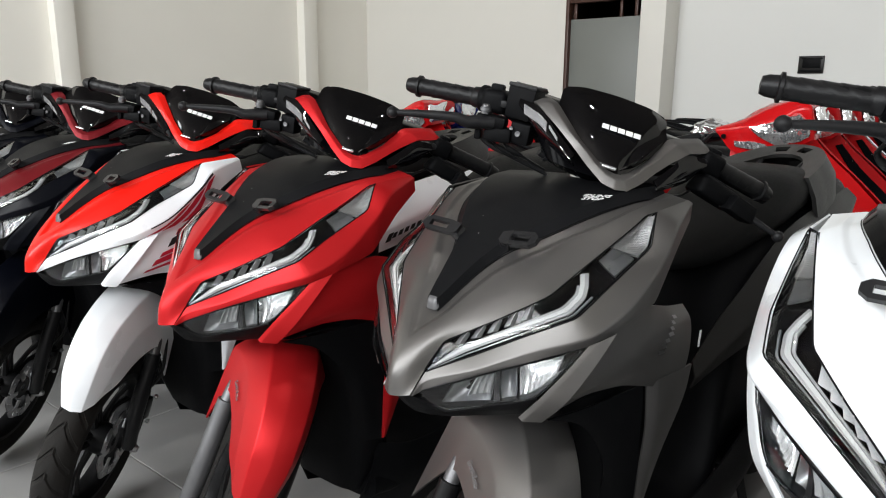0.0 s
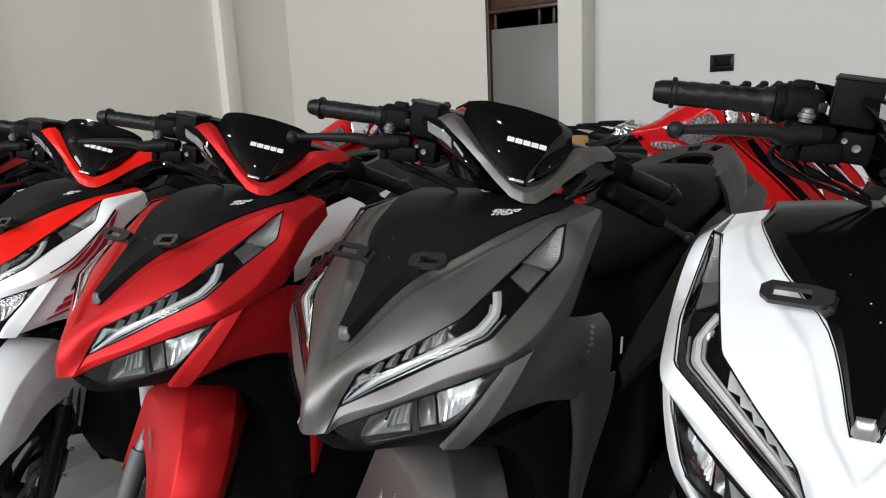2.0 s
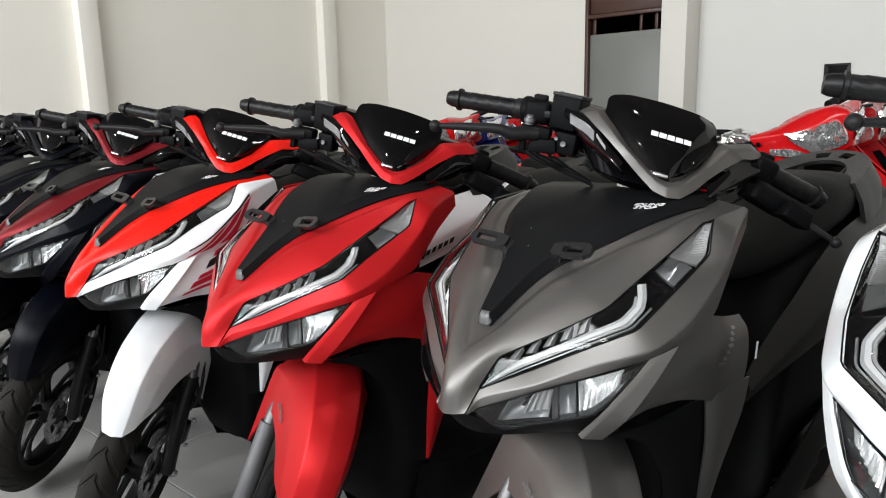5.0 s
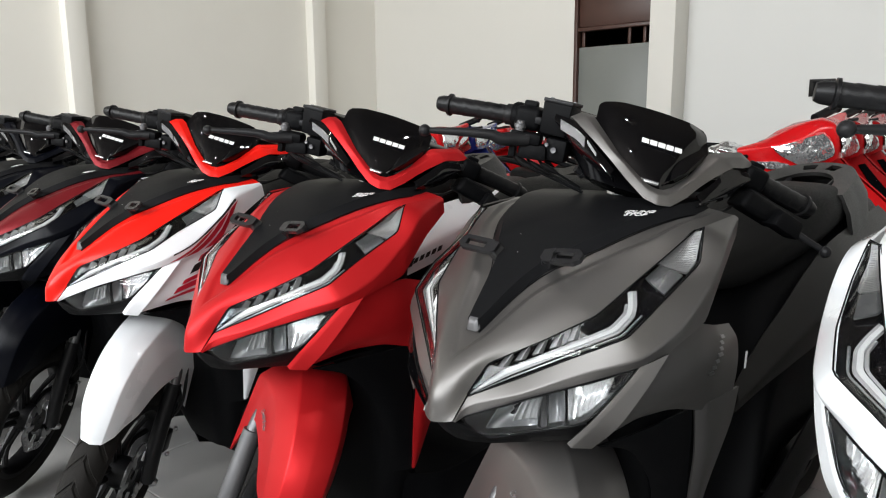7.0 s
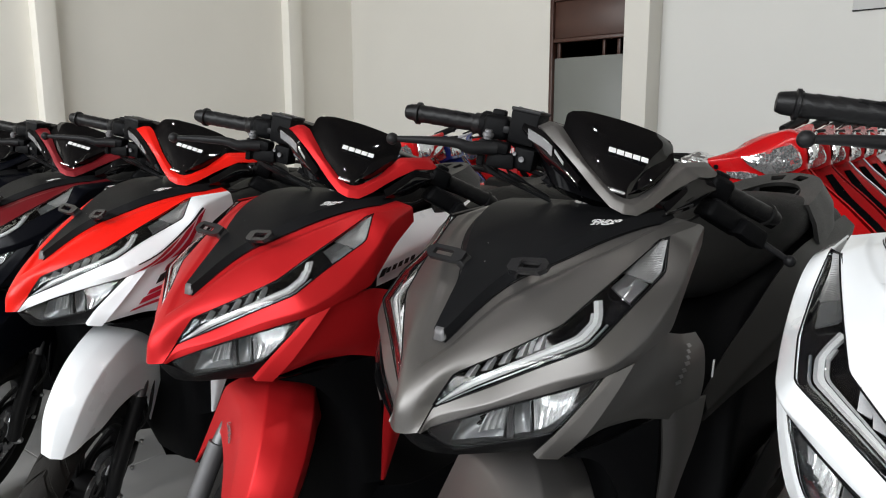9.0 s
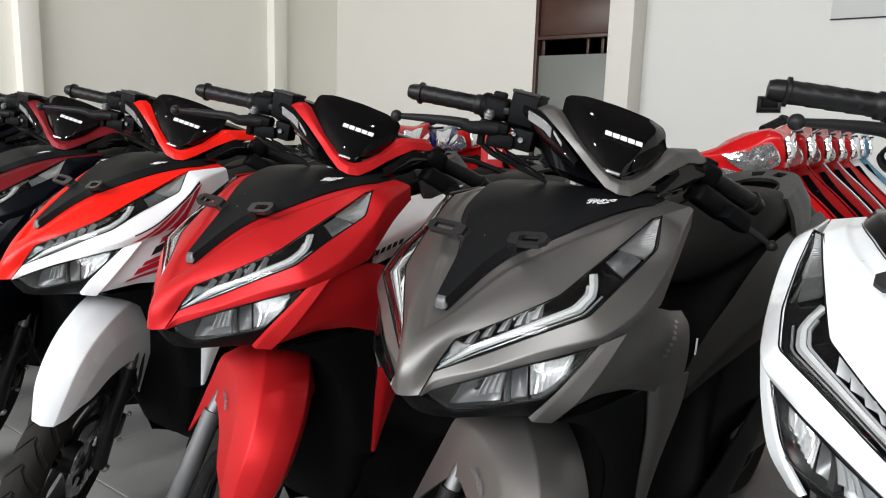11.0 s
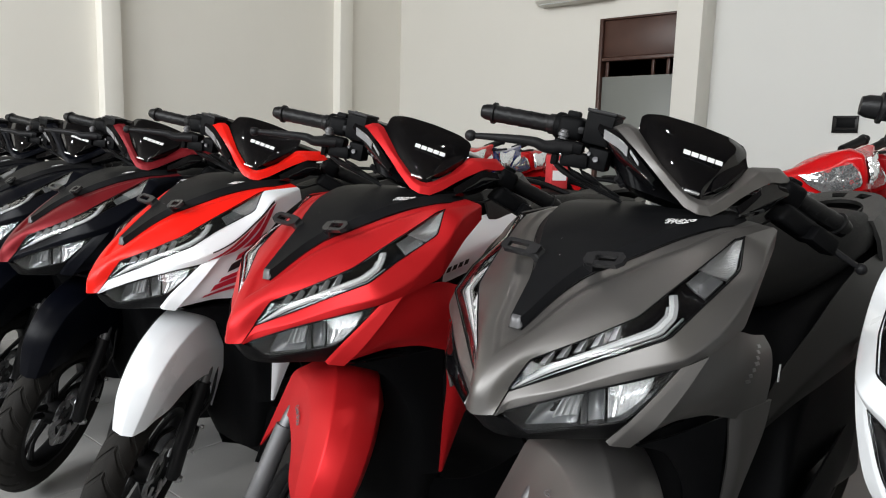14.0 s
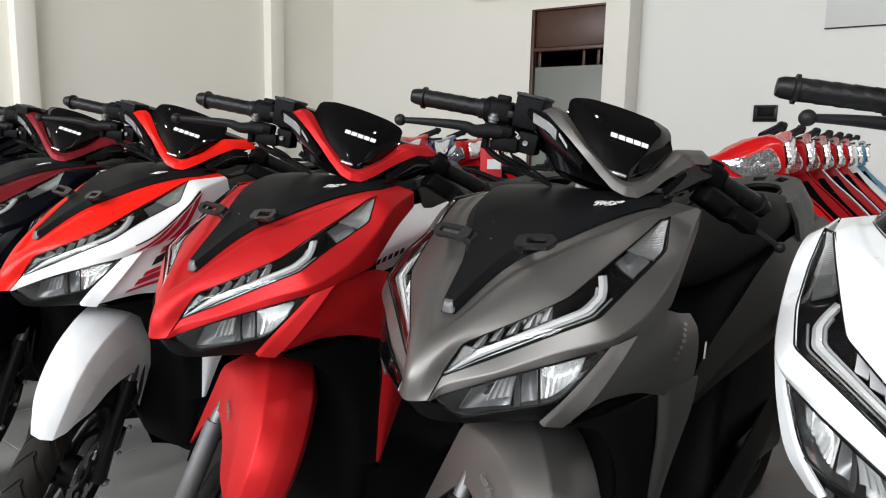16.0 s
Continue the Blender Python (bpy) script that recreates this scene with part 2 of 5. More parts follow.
def box(sx, sy, sz, m=None, bevel=0.0, taper=1.0, seg=2):
    """A block, its top drawn in by taper, its edges rounded, at the pose m."""
    bm = bmesh.new()
    bmesh.ops.create_cube(bm, size=1)
    for v in bm.verts:
        k = taper if v.co.z > 0 else 1
        v.co = (v.co.x * sx * k, v.co.y * sy * k, v.co.z * sz)
    if bevel:
        bmesh.ops.bevel(bm, geom=bm.edges[:], offset=bevel, segments=seg, profile=0.5, affect="EDGES")
    if m is not None:
        bm.transform(m)
    return bm


def lathe(profile, seg=32, axis="x", m=None):
    """A turned form: profile rows of (place along the axis, radius)."""
    rows = []
    for a in np.linspace(0, 2 * math.pi, seg, endpoint=False):
        c, s = math.cos(a), math.sin(a)
        rows.append([(h, r * c, r * s) if axis == "x" else (r * c, h, r * s) if axis == "y" else (r * c, r * s, h) for h, r in profile])
    bm = grid_mesh(rows + [rows[0]])
    bmesh.ops.remove_doubles(bm, verts=bm.verts, dist=1e-6)
    bmesh.ops.recalc_face_normals(bm, faces=bm.faces)
    if m is not None:
        bm.transform(m)
    return bm


def join(*bms):
    """Several pieces of one part in one mesh."""
    out = bmesh.new()
    for bm in bms:
        me = bpy.data.meshes.new("piece")
        bm.to_mesh(me)
        bm.free()
        out.from_mesh(me)
        bpy.data.meshes.remove(me)
    return out


def mesh_of(name, bm, mat, sharp=38):
    for e in bm.edges:
        e.smooth = len(e.link_faces) == 2 and e.calc_face_angle(0) < radians(sharp)
    for f in bm.faces:
        f.smooth = True
    me = bpy.data.meshes.new(name)
    bm.to_mesh(me)
    bm.free()
    me.materials.append(MAT[mat] if isinstance(mat, str) else mat)
    return me


def part(name, bm, mat, parent=None, label="", m=None, sharp=38):
    """One mesh object under a thing or a part."""
    if m is not None:
        bm.transform(m)
    ob = new(name, mesh_of(name, bm, mat, sharp))
    ob.parent = parent
    return tagged(ob, label)


def thing(name, m, label, category, group="", kind=""):
    ob = new(name)
    ob.empty_display_size = 0.1
    ob.matrix_world = m
    return tagged(ob, label, category, group, kind)


def solid(name, bm, mat, m, label, category="", kind="structure"):
    ob = part(name, bm, mat)
    ob.matrix_world = m
    return tagged(ob, label, category or name, kind=kind)

# ---- the showroom ----
WALL_H, T = 5.4, 0.2
LEFT, RIGHT, FRONT = -3.11, 8.0, -12.0


def slab(name, x0, x1, y0, y1, z0, z1, mat, label, category, parent=None, bevel=0.0):
    bm = box(x1 - x0, y1 - y0, z1 - z0, pose((x0 + x1) / 2, (y0 + y1) / 2, (z0 + z1) / 2), bevel)
    if parent:
        return part(name, bm, mat, parent, label)
    return solid(name, bm, mat, ROOM, label, category)


DOOR_L, DOOR_R, DOOR_TOP = -0.39, 0.47, 2.30
slab("wall_back_left", LEFT - T, DOOR_L, 0, T, 0, WALL_H, "wall_white", "plain cream painted wall beside the doorway", "wall")
slab("wall_back_right", DOOR_R, RIGHT + T, 0, T, 0, WALL_H, "wall_cool", "plain off-white painted wall with a switch box", "wall")
slab("wall_back_lintel", DOOR_L, DOOR_R, 0, T, DOOR_TOP, WALL_H, "wall_white", "cream painted wall above the doorway", "wall")
slab("wall_left", LEFT - T, LEFT, FRONT, 0, 0, WALL_H, "wall", "plain cream painted side wall with pilasters", "wall")
slab("wall_right", RIGHT, RIGHT + T, FRONT, 0, 0, WALL_H, "wall_white", "plain white side wall", "wall")
slab("pilaster_1", LEFT, LEFT + 0.12, -1.07, -0.89, 0, WALL_H, "wall", "cream painted pilaster on the side wall", "pilaster", bevel=0.004)
slab("pilaster_2", LEFT, LEFT + 0.12, -3.66, -3.50, 0, WALL_H, "wall", "cream painted pilaster on the side wall", "pilaster", bevel=0.004)
slab("pilaster_3", LEFT, LEFT + 0.12, -6.2, -6.0, 0, WALL_H, "wall", "cream painted pilaster on the side wall", "pilaster", bevel=0.004)
slab("pillar", DOOR_R + 0.04, DOOR_R + 0.265, -0.30, 0, 0, WALL_H, "wall_white", "square white painted pillar beside the doorway", "pillar", bevel=0.004)
slab("ceiling", LEFT - T, RIGHT + T, FRONT - 0.2, T, WALL_H, WALL_H + 0.15, "ceiling", "dark timber-boarded ceiling", "ceiling")
slab("wall_front_header", LEFT, RIGHT, FRONT - T, FRONT, 5.25, WALL_H, "wall_white", "white lintel over the open shop front", "wall")
# unseen wall, added so that daylight enters only from high up
slab("added_front_sill", LEFT, RIGHT, FRONT - T, FRONT, 0, 2.25, "board", "unseen wall added under the front windows to hold back low daylight", "wall")
for px in (-2.6, 1.2, 4.8, 7.9):
    slab("shopfront_post", px - 0.15, px + 0.15, FRONT - T, FRONT, 2.25, 5.25, "wall_white", "white post of the open shop front", "post")

floor = slab("floor", LEFT - T, RIGHT + T, FRONT - 0.4, 6.0, -0.12, -0.004, "grout", "pale polished floor tiles with thin grey joints", "floor")
slab("ground", -60, 60, -80, FRONT - 0.4, -0.3, -0.05, "asphalt", "grey asphalt forecourt outside", "ground")

# ---- the scooter ----
# x to the scooter's right, y ahead, z up; the front end is turned left about the steering axis
AXIS, HEAD = Vector((0, -math.sin(radians(26.5)), math.cos(radians(26.5)))), Vector((0, 0.23, 0))


def steered(degrees):
    return Matrix.Translation(HEAD) @ Matrix.Rotation(radians(degrees), 4, AXIS) @ Matrix.Translation(-HEAD)


STEER = steered(42)

def dense(pts, crisp=0.0):
    """Four stations for each point; crisp: how far the corners stay corners."""
    n = 4 * (len(pts) - 1) + 1
    return [tuple(q) for q in crisp * straight(pts, n) + (1 - crisp) * along(pts, n)]


# the top of the nose: middle, shoulder and lamp edge, from the beak back
MIDDLE = dense([(0, 0.192, 0.735), (0, 0.186, 0.772), (0, 0.158, 0.808), (0, 0.105, 0.847), (0, 0.03, 0.903), (0, -0.05, 0.949), (0, -0.12, 0.977), (0, -0.19, 0.992), (0, -0.26, 0.995)])
SHOULDER = dense([(0.014, 0.187, 0.736), (0.018, 0.177, 0.771), (0.029, 0.151, 0.810), (0.050, 0.106, 0.847), (0.075, 0.038, 0.895), (0.100, -0.035, 0.938), (0.124, -0.10, 0.968), (0.140, -0.18, 0.988), (0.140, -0.26, 0.992)])
BROW = dense([(0.026, 0.179, 0.738), (0.031, 0.1545, 0.770), (0.049, 0.132, 0.8105), (0.097, 0.081, 0.840), (0.1443, 0.0278, 0.8725), (0.163, -0.0275, 0.9065), (0.181, -0.088, 0.941), (0.196, -0.1455, 0.972), (0.206, -0.25, 0.984)], 0.75)
# the lamp's lower edge, the cheek's ridge and the cheek's lower edge
SILL = dense([(0.029, 0.177, 0.740), (0.032, 0.1525, 0.767), (0.085, 0.113, 0.795), (0.140, 0.073, 0.8255), (0.1937, 0.0327, 0.8544), (0.2078, -0.025, 0.8897), (0.2158, -0.1165, 0.931), (0.2068, -0.1483, 0.9768), (0.209, -0.245, 0.985)], 0.75)
RIDGE = dense([(0.029, 0.178, 0.737), (0.038, 0.157, 0.757), (0.096, 0.122, 0.779), (0.152, 0.078, 0.806), (0.2125, 0.027, 0.8288), (0.2340, -0.045, 0.862), (0.2411, -0.1193, 0.921), (0.2348, -0.167, 0.9612), (0.214, -0.250, 0.980)], 0.1)
HEM = dense([(0.028, 0.176, 0.736), (0.034, 0.160, 0.742), (0.097, 0.120, 0.771), (0.1544, 0.0745, 0.794), (0.206, 0.021, 0.8145), (0.224, -0.03, 0.829), (0.230, -0.115, 0.852), (0.222, -0.19, 0.915), (0.208, -0.26, 0.952)], 0.7)
LAMP_LOW = [(0.030, 0.158, 0.732), (0.057, 0.140, 0.716), (0.132, 0.101, 0.735), (0.166, 0.078, 0.748), (0.188, 0.047, 0.783), (0.199, 0.022, 0.809)]
LAMP_TOP = [(0.028, 0.164, 0.739), (0.095, 0.126, 0.769), (0.140, 0.089, 0.787), (0.172, 0.058, 0.799), (0.190, 0.038, 0.807), (0.202, 0.024, 0.812)]


def nose_point(u, v, lift=0.0):
    """A point of the nose's top: u from the beak (0) back (8), v from the middle (0) to the lamp's edge (1)."""
    row = [spot(q, 4 * u) for q in (MIDDLE, SHOULDER, BROW)]
    p = spot([(-row[1][0], row[1][1], row[1][2]), *row], 1 + 2 * min(1, abs(v)))
    return Vector((math.copysign(p[0], v), p[1], p[2] + lift))


def bars(parent, mat, at, step, size, count, name, label, turn=None):
    """A word that is drawn as plain bars."""
    bits = []
    for i in range(count):
        w = size[0] * (0.9 if i % 2 else 1.0)
        b = box(w, size[1], size[2], None, min(size) * 0.2, seg=1)
        if turn is not None:
            b.transform(turn)
        b.transform(Matrix.Translation(Vector(at) + Vector(step) * (i - (count - 1) / 2)))
        bits.append(b)
    return part(name, join(*bits), mat, parent, label)


def lettering(text, size, m, mat, parent, name, label, depth=0.0004):
    data = bpy.data.curves.new(name, "FONT")
    data.body, data.size, data.extrude, data.align_x, data.space_line = text, size, depth, "CENTER", 0.95
    ob = bpy.data.objects.new(name, data)
    me = bpy.data.meshes.new_from_object(ob)
    bpy.data.objects.remove(ob)
    me.transform(m)
    me.materials.append(MAT[mat])
    out = new(name, me)
    out.parent = parent
    return tagged(out, label)


def tyre_mesh(r, half, grooves, n=252):
    """A tyre with slanting grooves cut into its tread."""
    rows = []
    across = np.linspace(-1, 1, 19)
    for k in range(n + 1):
        ring = []
        for x in across:
            rad = r - 0.030 * abs(x) ** 2.6
            a = 2 * math.pi * (k / n - 0.95 * abs(x) / grooves) if grooves else 2 * math.pi * k / n
            if grooves and (k * grooves / n) % 1.0 < 0.20 and 0.05 < abs(x) < 0.93:
                rad -= 0.0045
            ring.append((x * half, rad * math.cos(a), rad * math.sin(a)))
        side = r - 0.030
        inner = r - 0.072
        ring = [(-half * 0.72, inner * math.cos(a), inner * math.sin(a)), (-half * 1.05, (side - 0.018) * math.cos(a), (side - 0.018) * math.sin(a))] + ring + [
            (half * 1.05, (side - 0.018) * math.cos(a), (side - 0.018) * math.sin(a)), (half * 0.72, inner * math.cos(a), inner * math.sin(a))]
        rows.append(ring)
    bm = grid_mesh(rows)
    bmesh.ops.remove_doubles(bm, verts=bm.verts, dist=1e-5)
    bmesh.ops.recalc_face_normals(bm, faces=bm.faces)
    return bm


def drilled_disc():
    """A brake disc: wavy rim, rows of holes, arms to the hub."""
    n = 96
    rings = [[(-0.054, q * math.cos(a), q * math.sin(a)) for a in np.linspace(0, 2 * math.pi, n, endpoint=False) for q in [r + (0.0030 * math.cos(8 * a) if k > 3 else 0.0)]]
             for k, r in enumerate((0.040, 0.052, 0.066, 0.070, 0.075, 0.081, 0.086, 0.092))]
    bm = grid_mesh([q + q[:1] for q in rings])
    bmesh.ops.remove_doubles(bm, verts=bm.verts, dist=1e-6)
    gone = []
    for f in bm.faces:
        c = f.calc_center_median()
        q, a = math.hypot(c.y, c.z), (math.atan2(c.z, c.y) / (2 * math.pi) * n) % n
        if (q < 0.066 and (a % 16) > 4.5) or (0.070 < q < 0.077 and int(a) % 6 == 1) or (0.079 < q < 0.087 and int(a) % 6 == 4):
            gone.append(f)
    bmesh.ops.delete(bm, geom=gone, context="FACES")
    bm.normal_update()
    bmesh.ops.solidify(bm, geom=bm.faces[:], thickness=0.0035)
    bmesh.ops.recalc_face_normals(bm, faces=bm.faces)
    return bm


def wheel(parent, name, at, r, half, grooves, m, disc=False):
    """A road wheel: tyre, cast rim, spokes, hub and, in front, the brake disc."""
    w = Matrix.Translation(at)
    base = part(name, lathe([(-0.045, 0.012), (-0.045, 0.034), (-0.02, 0.042), (0.02, 0.042), (0.045, 0.034), (0.045, 0.012)], 24, m=w), "alloy", parent, "black cast alloy hub", m)
    part("tyre", tyre_mesh(r, half, grooves, 16 * grooves if grooves else 96), "tyre", base, "black rubber tyre with slanting tread grooves", m @ w)
    q = r - 0.072
    part("rim", lathe([(-half * 0.75, q + 0.004), (-half * 0.75, q - 0.012), (-half * 0.4, q - 0.022), (half * 0.4, q - 0.022), (half * 0.75, q - 0.012), (half * 0.75, q + 0.004), (-half * 0.75, q + 0.004)], 60), "alloy", base, "black rim", m @ w)
    for i in range(5):
        for off in (-0.17, 0.17):
            a = 2 * math.pi * i / 5 + 0.3
            b = tube([(0.008, 0.035 * math.cos(a + off * 2), 0.035 * math.sin(a + off * 2)), (0.012, 0.6 * q * math.cos(a + off * 0.8), 0.6 * q * math.sin(a + off * 0.8)),
                      (0.0, (q - 0.018) * math.cos(a + off * 1.1), (q - 0.018) * math.sin(a + off * 1.1))], (0.012, 0.007, 0.010), 8, 8)
            part("spoke", b, "alloy", base, "", m @ w)
    if disc:
        part("brake_disc", drilled_disc(), "steel", base, "bare steel brake disc with a wavy rim and drilled holes", m @ w)
    return base


def hook(parent, s):
    """The black loop-shaped hook clipped on the nose panel."""
    root = nose_point(4.38, 0.27 * s, 0.002)
    outline = [(-0.004, 0.006), (0.002, 0.012), (0.012, 0.0140), (0.052, 0.0140), (0.061, 0.006), (0.061, -0.006), (0.052, -0.0140), (0.012, -0.0140), (-0.004, -0.010)]
    hole = [(0.015, 0.0062), (0.049, 0.0062), (0.049, -0.0062), (0.015, -0.0062)]
    bm = bmesh.new()
    for z in (0.0, 0.0075):
        bm2 = [bm.verts.new((x, y, z)) for x, y in outline], [bm.verts.new((x, y, z)) for x, y in hole]
        if z == 0.0:
            low = bm2
    for a, b in ((low[0], bm2[0]), (low[1], bm2[1])):
        for i in range(len(a)):
            bm.faces.new((a[i], a[(i + 1) % len(a)], b[(i + 1) % len(b)], b[i]))
    for o, h in (low, bm2):
        pairs = [(0, 0), (1, 0), (2, 0), (3, 1), (4, 1), (5, 2), (6, 2), (7, 3), (8, 3)]
        for k in range(9):
            i, j = pairs[k], pairs[(k + 1) % 9]
            f = [o[i[0]], o[j[0]], h[j[1]]] + ([h[i[1]]] if i[1] != j[1] else [])
            bm.faces.new(f)
    bmesh.ops.recalc_face_normals(bm, faces=bm.faces)
    foot = box(0.016, 0.026, 0.040, pose(-0.003, -0.001, -0.013, 0, 28, 0), 0.002, 0.85, 1)
    bm = join(bm, foot)
    if s < 0:
        bm.transform(Matrix.Diagonal((-1, 1, 1, 1)))
        bmesh.ops.reverse_faces(bm, faces=bm.faces)
    bm.transform(Matrix.Diagonal((1.06, 0.92, 0.95, 1)))
    bm.transform(Matrix.Translation(root + Vector((0, 0, 0.014))) @ Matrix.Rotation(radians(-40), 4, "X") @ Matrix.Rotation(radians(-6 * s), 4, "Y"))
    return part("hook", bm, "hook_plastic", parent, "dark grey plastic loop hook")


def headlight(bike, s):
    """The long upper lamp: dark housing, light guide, fins, turn signal, clear cover."""
    hi, lo = np.array(along(BROW, 321))[40:281], np.array(along(SILL, 321))[40:281]
    inward = Vector((-0.55, -0.62, -0.30)).normalized()

    def at(k, v, sink):
        f = max(0.0, min(239.999, k * 240))
        i = int(f)
        a, b = hi[i] + (hi[i + 1] - hi[i]) * (f - i), lo[i] + (lo[i + 1] - lo[i]) * (f - i)
        p = Vector(a + (b - a) * v) + inward * sink * min(1.0, 9 * min(k + 0.03, 1.03 - k))
        return (s * p.x, p.y, p.z)

    def ribbon(line, n, near, far, sink):
        """A strip beside a line in the lamp's face; near and far: shares of the lamp's height to its two edges."""
        q = straight([(k, v, 0) for k, v in line], n) * 0.7 + along([(k, v, 0) for k, v in line], n) * 0.3
        t = np.gradient(q * np.array([0.36, 0.050, 0]), axis=0)
        t /= np.linalg.norm(t, axis=1)[:, None]
        side = np.stack([-t[:, 1], t[:, 0]], 1)
        return [[at(x + w * d * 0.050 / 0.36, y + w * e, sink) for (x, y, _), (d, e) in zip(q, side)] for w in (near, (near + far) / 2, far)]

    ks = np.linspace(0, 1, 49)
    body = part("headlight", shell([[at(k, v, d) for k in ks] for v, d in ((0.0, 0.002), (0.06, 0.022), (0.5, 0.030), (0.94, 0.022), (1.0, 0.002))], 49, 0, 0.002, True), "piano_black", bike,
                "slim swept-back headlight with a dark housing")
    rim = [at(k, 0.0, -0.0005) for k in np.linspace(0.0, 1.0, 50)] + [at(k, 1.0, -0.0005) for k in np.linspace(1.0, 0.0, 50)]
    part("gasket", tube(rim, 0.0011, 6, 100, True), "black_plastic", body, "thin black rubber seal")
    path = [(0.012, 0.56), (0.10, 0.58), (0.22, 0.60), (0.34, 0.61), (0.455, 0.63), (0.520, 0.63), (0.575, 0.60), (0.612, 0.42), (0.650, 0.14)]
    part("light_guide", shell(ribbon(path, 60, -0.066, 0.060, 0.008), 60, 0, 0.004, True), "drl", body, "white running-light guide")
    part("guide_rib", shell(ribbon(path, 60, 0.062, 0.165, 0.0095), 60, 0, 0.003, True), "guide_rib", body, "fine-ribbed grey edge of the light guide")
    part("guide_rib", shell(ribbon(path[:-1], 60, -0.140, -0.068, 0.0095), 60, 0, 0.003, True), "guide_rib", body, "fine-ribbed grey edge of the light guide")
    part("guide_ledge", shell(ribbon([(0.03, 0.84), (0.22, 0.86), (0.40, 0.87), (0.52, 0.88), (0.60, 0.87)], 40, -0.02, 0.03, 0.010), 40, 0, 0.003, True), "bowl_dim", body, "thin grey ledge under the light guide")
    for i in range(5):
        k, reach = 0.235 + 0.052 * i, 0.30 + 0.030 * i
        rows = [[at(k - f * 0.055 + w * (0.45 + 0.55 * f), 0.04 + reach * f, d + 0.002 * f) for f in (0.0, 0.35, 0.7, 1.0)] for w, d in ((-0.010, 0.017), (0.002, 0.010), (0.013, 0.017))]
        part("fin", shell(rows, 8, 0, 0.003, True), "fin", body)
    tk = np.linspace(0.795, 0.985, 16)
    part("turn_signal", shell([[at(k, v, d) for k in tk] for v, d in ((0.07, 0.009), (0.35, 0.015), (0.65, 0.015), (0.93, 0.009))], 16, 0, 0.004, True), "ribbed", body, "ribbed clear turn signal")
    tk = np.linspace(0.70, 0.780, 7)
    part("reflector", shell([[at(k + 0.03 * (1 - v), v, d) for k in tk] for v, d in ((0.14, 0.012), (0.5, 0.018), (0.90, 0.012))], 7, 0, 0.003, True), "bowl_dark", body, "dark grey side reflector")
    cover = part("lens_cover", shell([[at(k, v, d) for k in ks] for v, d in ((0.01, 0.001), (0.5, -0.003), (0.99, 0.001))], 49, 7, 0.002, True), "clear", body, "clear lens cover")
    cover.visible_shadow = False
    return body


def low_lamp(bike, s):
    """The lower lamp under the cheek: bright reflector bowls behind a clear cover."""
    a, b = along(LAMP_TOP, 41), along(LAMP_LOW, 41)

    def at(k, v, sink):
        f = max(0.0, min(39.999, k * 40))
        i = int(f)
        p = Vector(a[i]).lerp(Vector(a[i + 1]), f - i).lerp(Vector(b[i]).lerp(Vector(b[i + 1]), f - i), v)
        edge = min(1.0, 7 * min(k + 0.02, 1.02 - k))
        p += Vector((-0.50, -0.80, -0.05)).normalized() * sink * edge
        return (s * p.x, p.y, p.z)

    ks = np.linspace(0, 1, 24)
    body = part("low_lamp", shell([[at(k, v, d) for k in ks] for v, d in ((0, 0.002), (0.05, 0.03), (0.5, 0.038), (0.95, 0.03), (1, 0.002))], 24, 0, 0.002, True), "piano_black", bike, "wedge-shaped lower headlamp")
    for k0, k1, v0, v1, lean, flutes, deep, mat, words in (
            (0.150, 0.325, 0.06, 0.94, 0.035, 0, 0.022, "bowl_dim", "smooth dull reflector bowl"),
            (0.245, 0.318, 0.08, 0.66, 0.045, 3, 0.004, "bowl_mid", "fluted reflector piece"), (0.355, 0.420, 0.06, 0.94, 0.055, 0, 0.012, "bowl_dim", "dull side of the reflector"),
            (0.425, 0.745, 0.08, 0.92, 0.020, 6, 0.016, "chrome", "bright fluted reflector bowl")):
        kk = np.linspace(k0, k1, 31)
        rows = []
        for v in np.linspace(v0, v1, 9):
            pinch = 0.72 if mat == "chrome" else 1.0
            mid = (k0 + k1) / 2
            rows.append([at(mid + (k - mid) * (1 + (pinch - 1) * v) + lean * (v - 0.5), v, 0.004 + (0.010 if deep > 0.01 else 0.0) + deep * math.sin(math.pi * (k - k0) / (k1 - k0)) * math.sin(math.pi * v)
                            + 0.0028 * abs(math.sin(math.pi * flutes * (k - k0) / (k1 - k0)))) for k in kk])
        part("reflector", shell(rows, 31, 0, 0.002, True), mat, body, words, sharp=40)
    rows = [[at(k + 0.055 * (v - 0.5), v, 0.006) for v in np.linspace(0.04, 0.96, 6)] for k in (0.330, 0.350)]
    part("divider", shell(rows, 6, 0, 0.012, True), "smoke_plastic", body)
    rim = [at(k, 0.0, 0.0) for k in np.linspace(0.0, 1.0, 30)] + [at(k, 1.0, 0.0) for k in np.linspace(1.0, 0.0, 30)]
    part("gasket", tube(rim, 0.0011, 6, 60, True), "black_plastic", body, "thin black rubber seal")
    cover = part("lens_cover", shell([[at(k, v, d) for k in ks] for v, d in ((0.01, 0.0), (0.5, -0.003), (0.99, 0.0))], 24, 6, 0.002, True), "clear", body, "clear lens cover")
    cover.visible_shadow = False
    return body


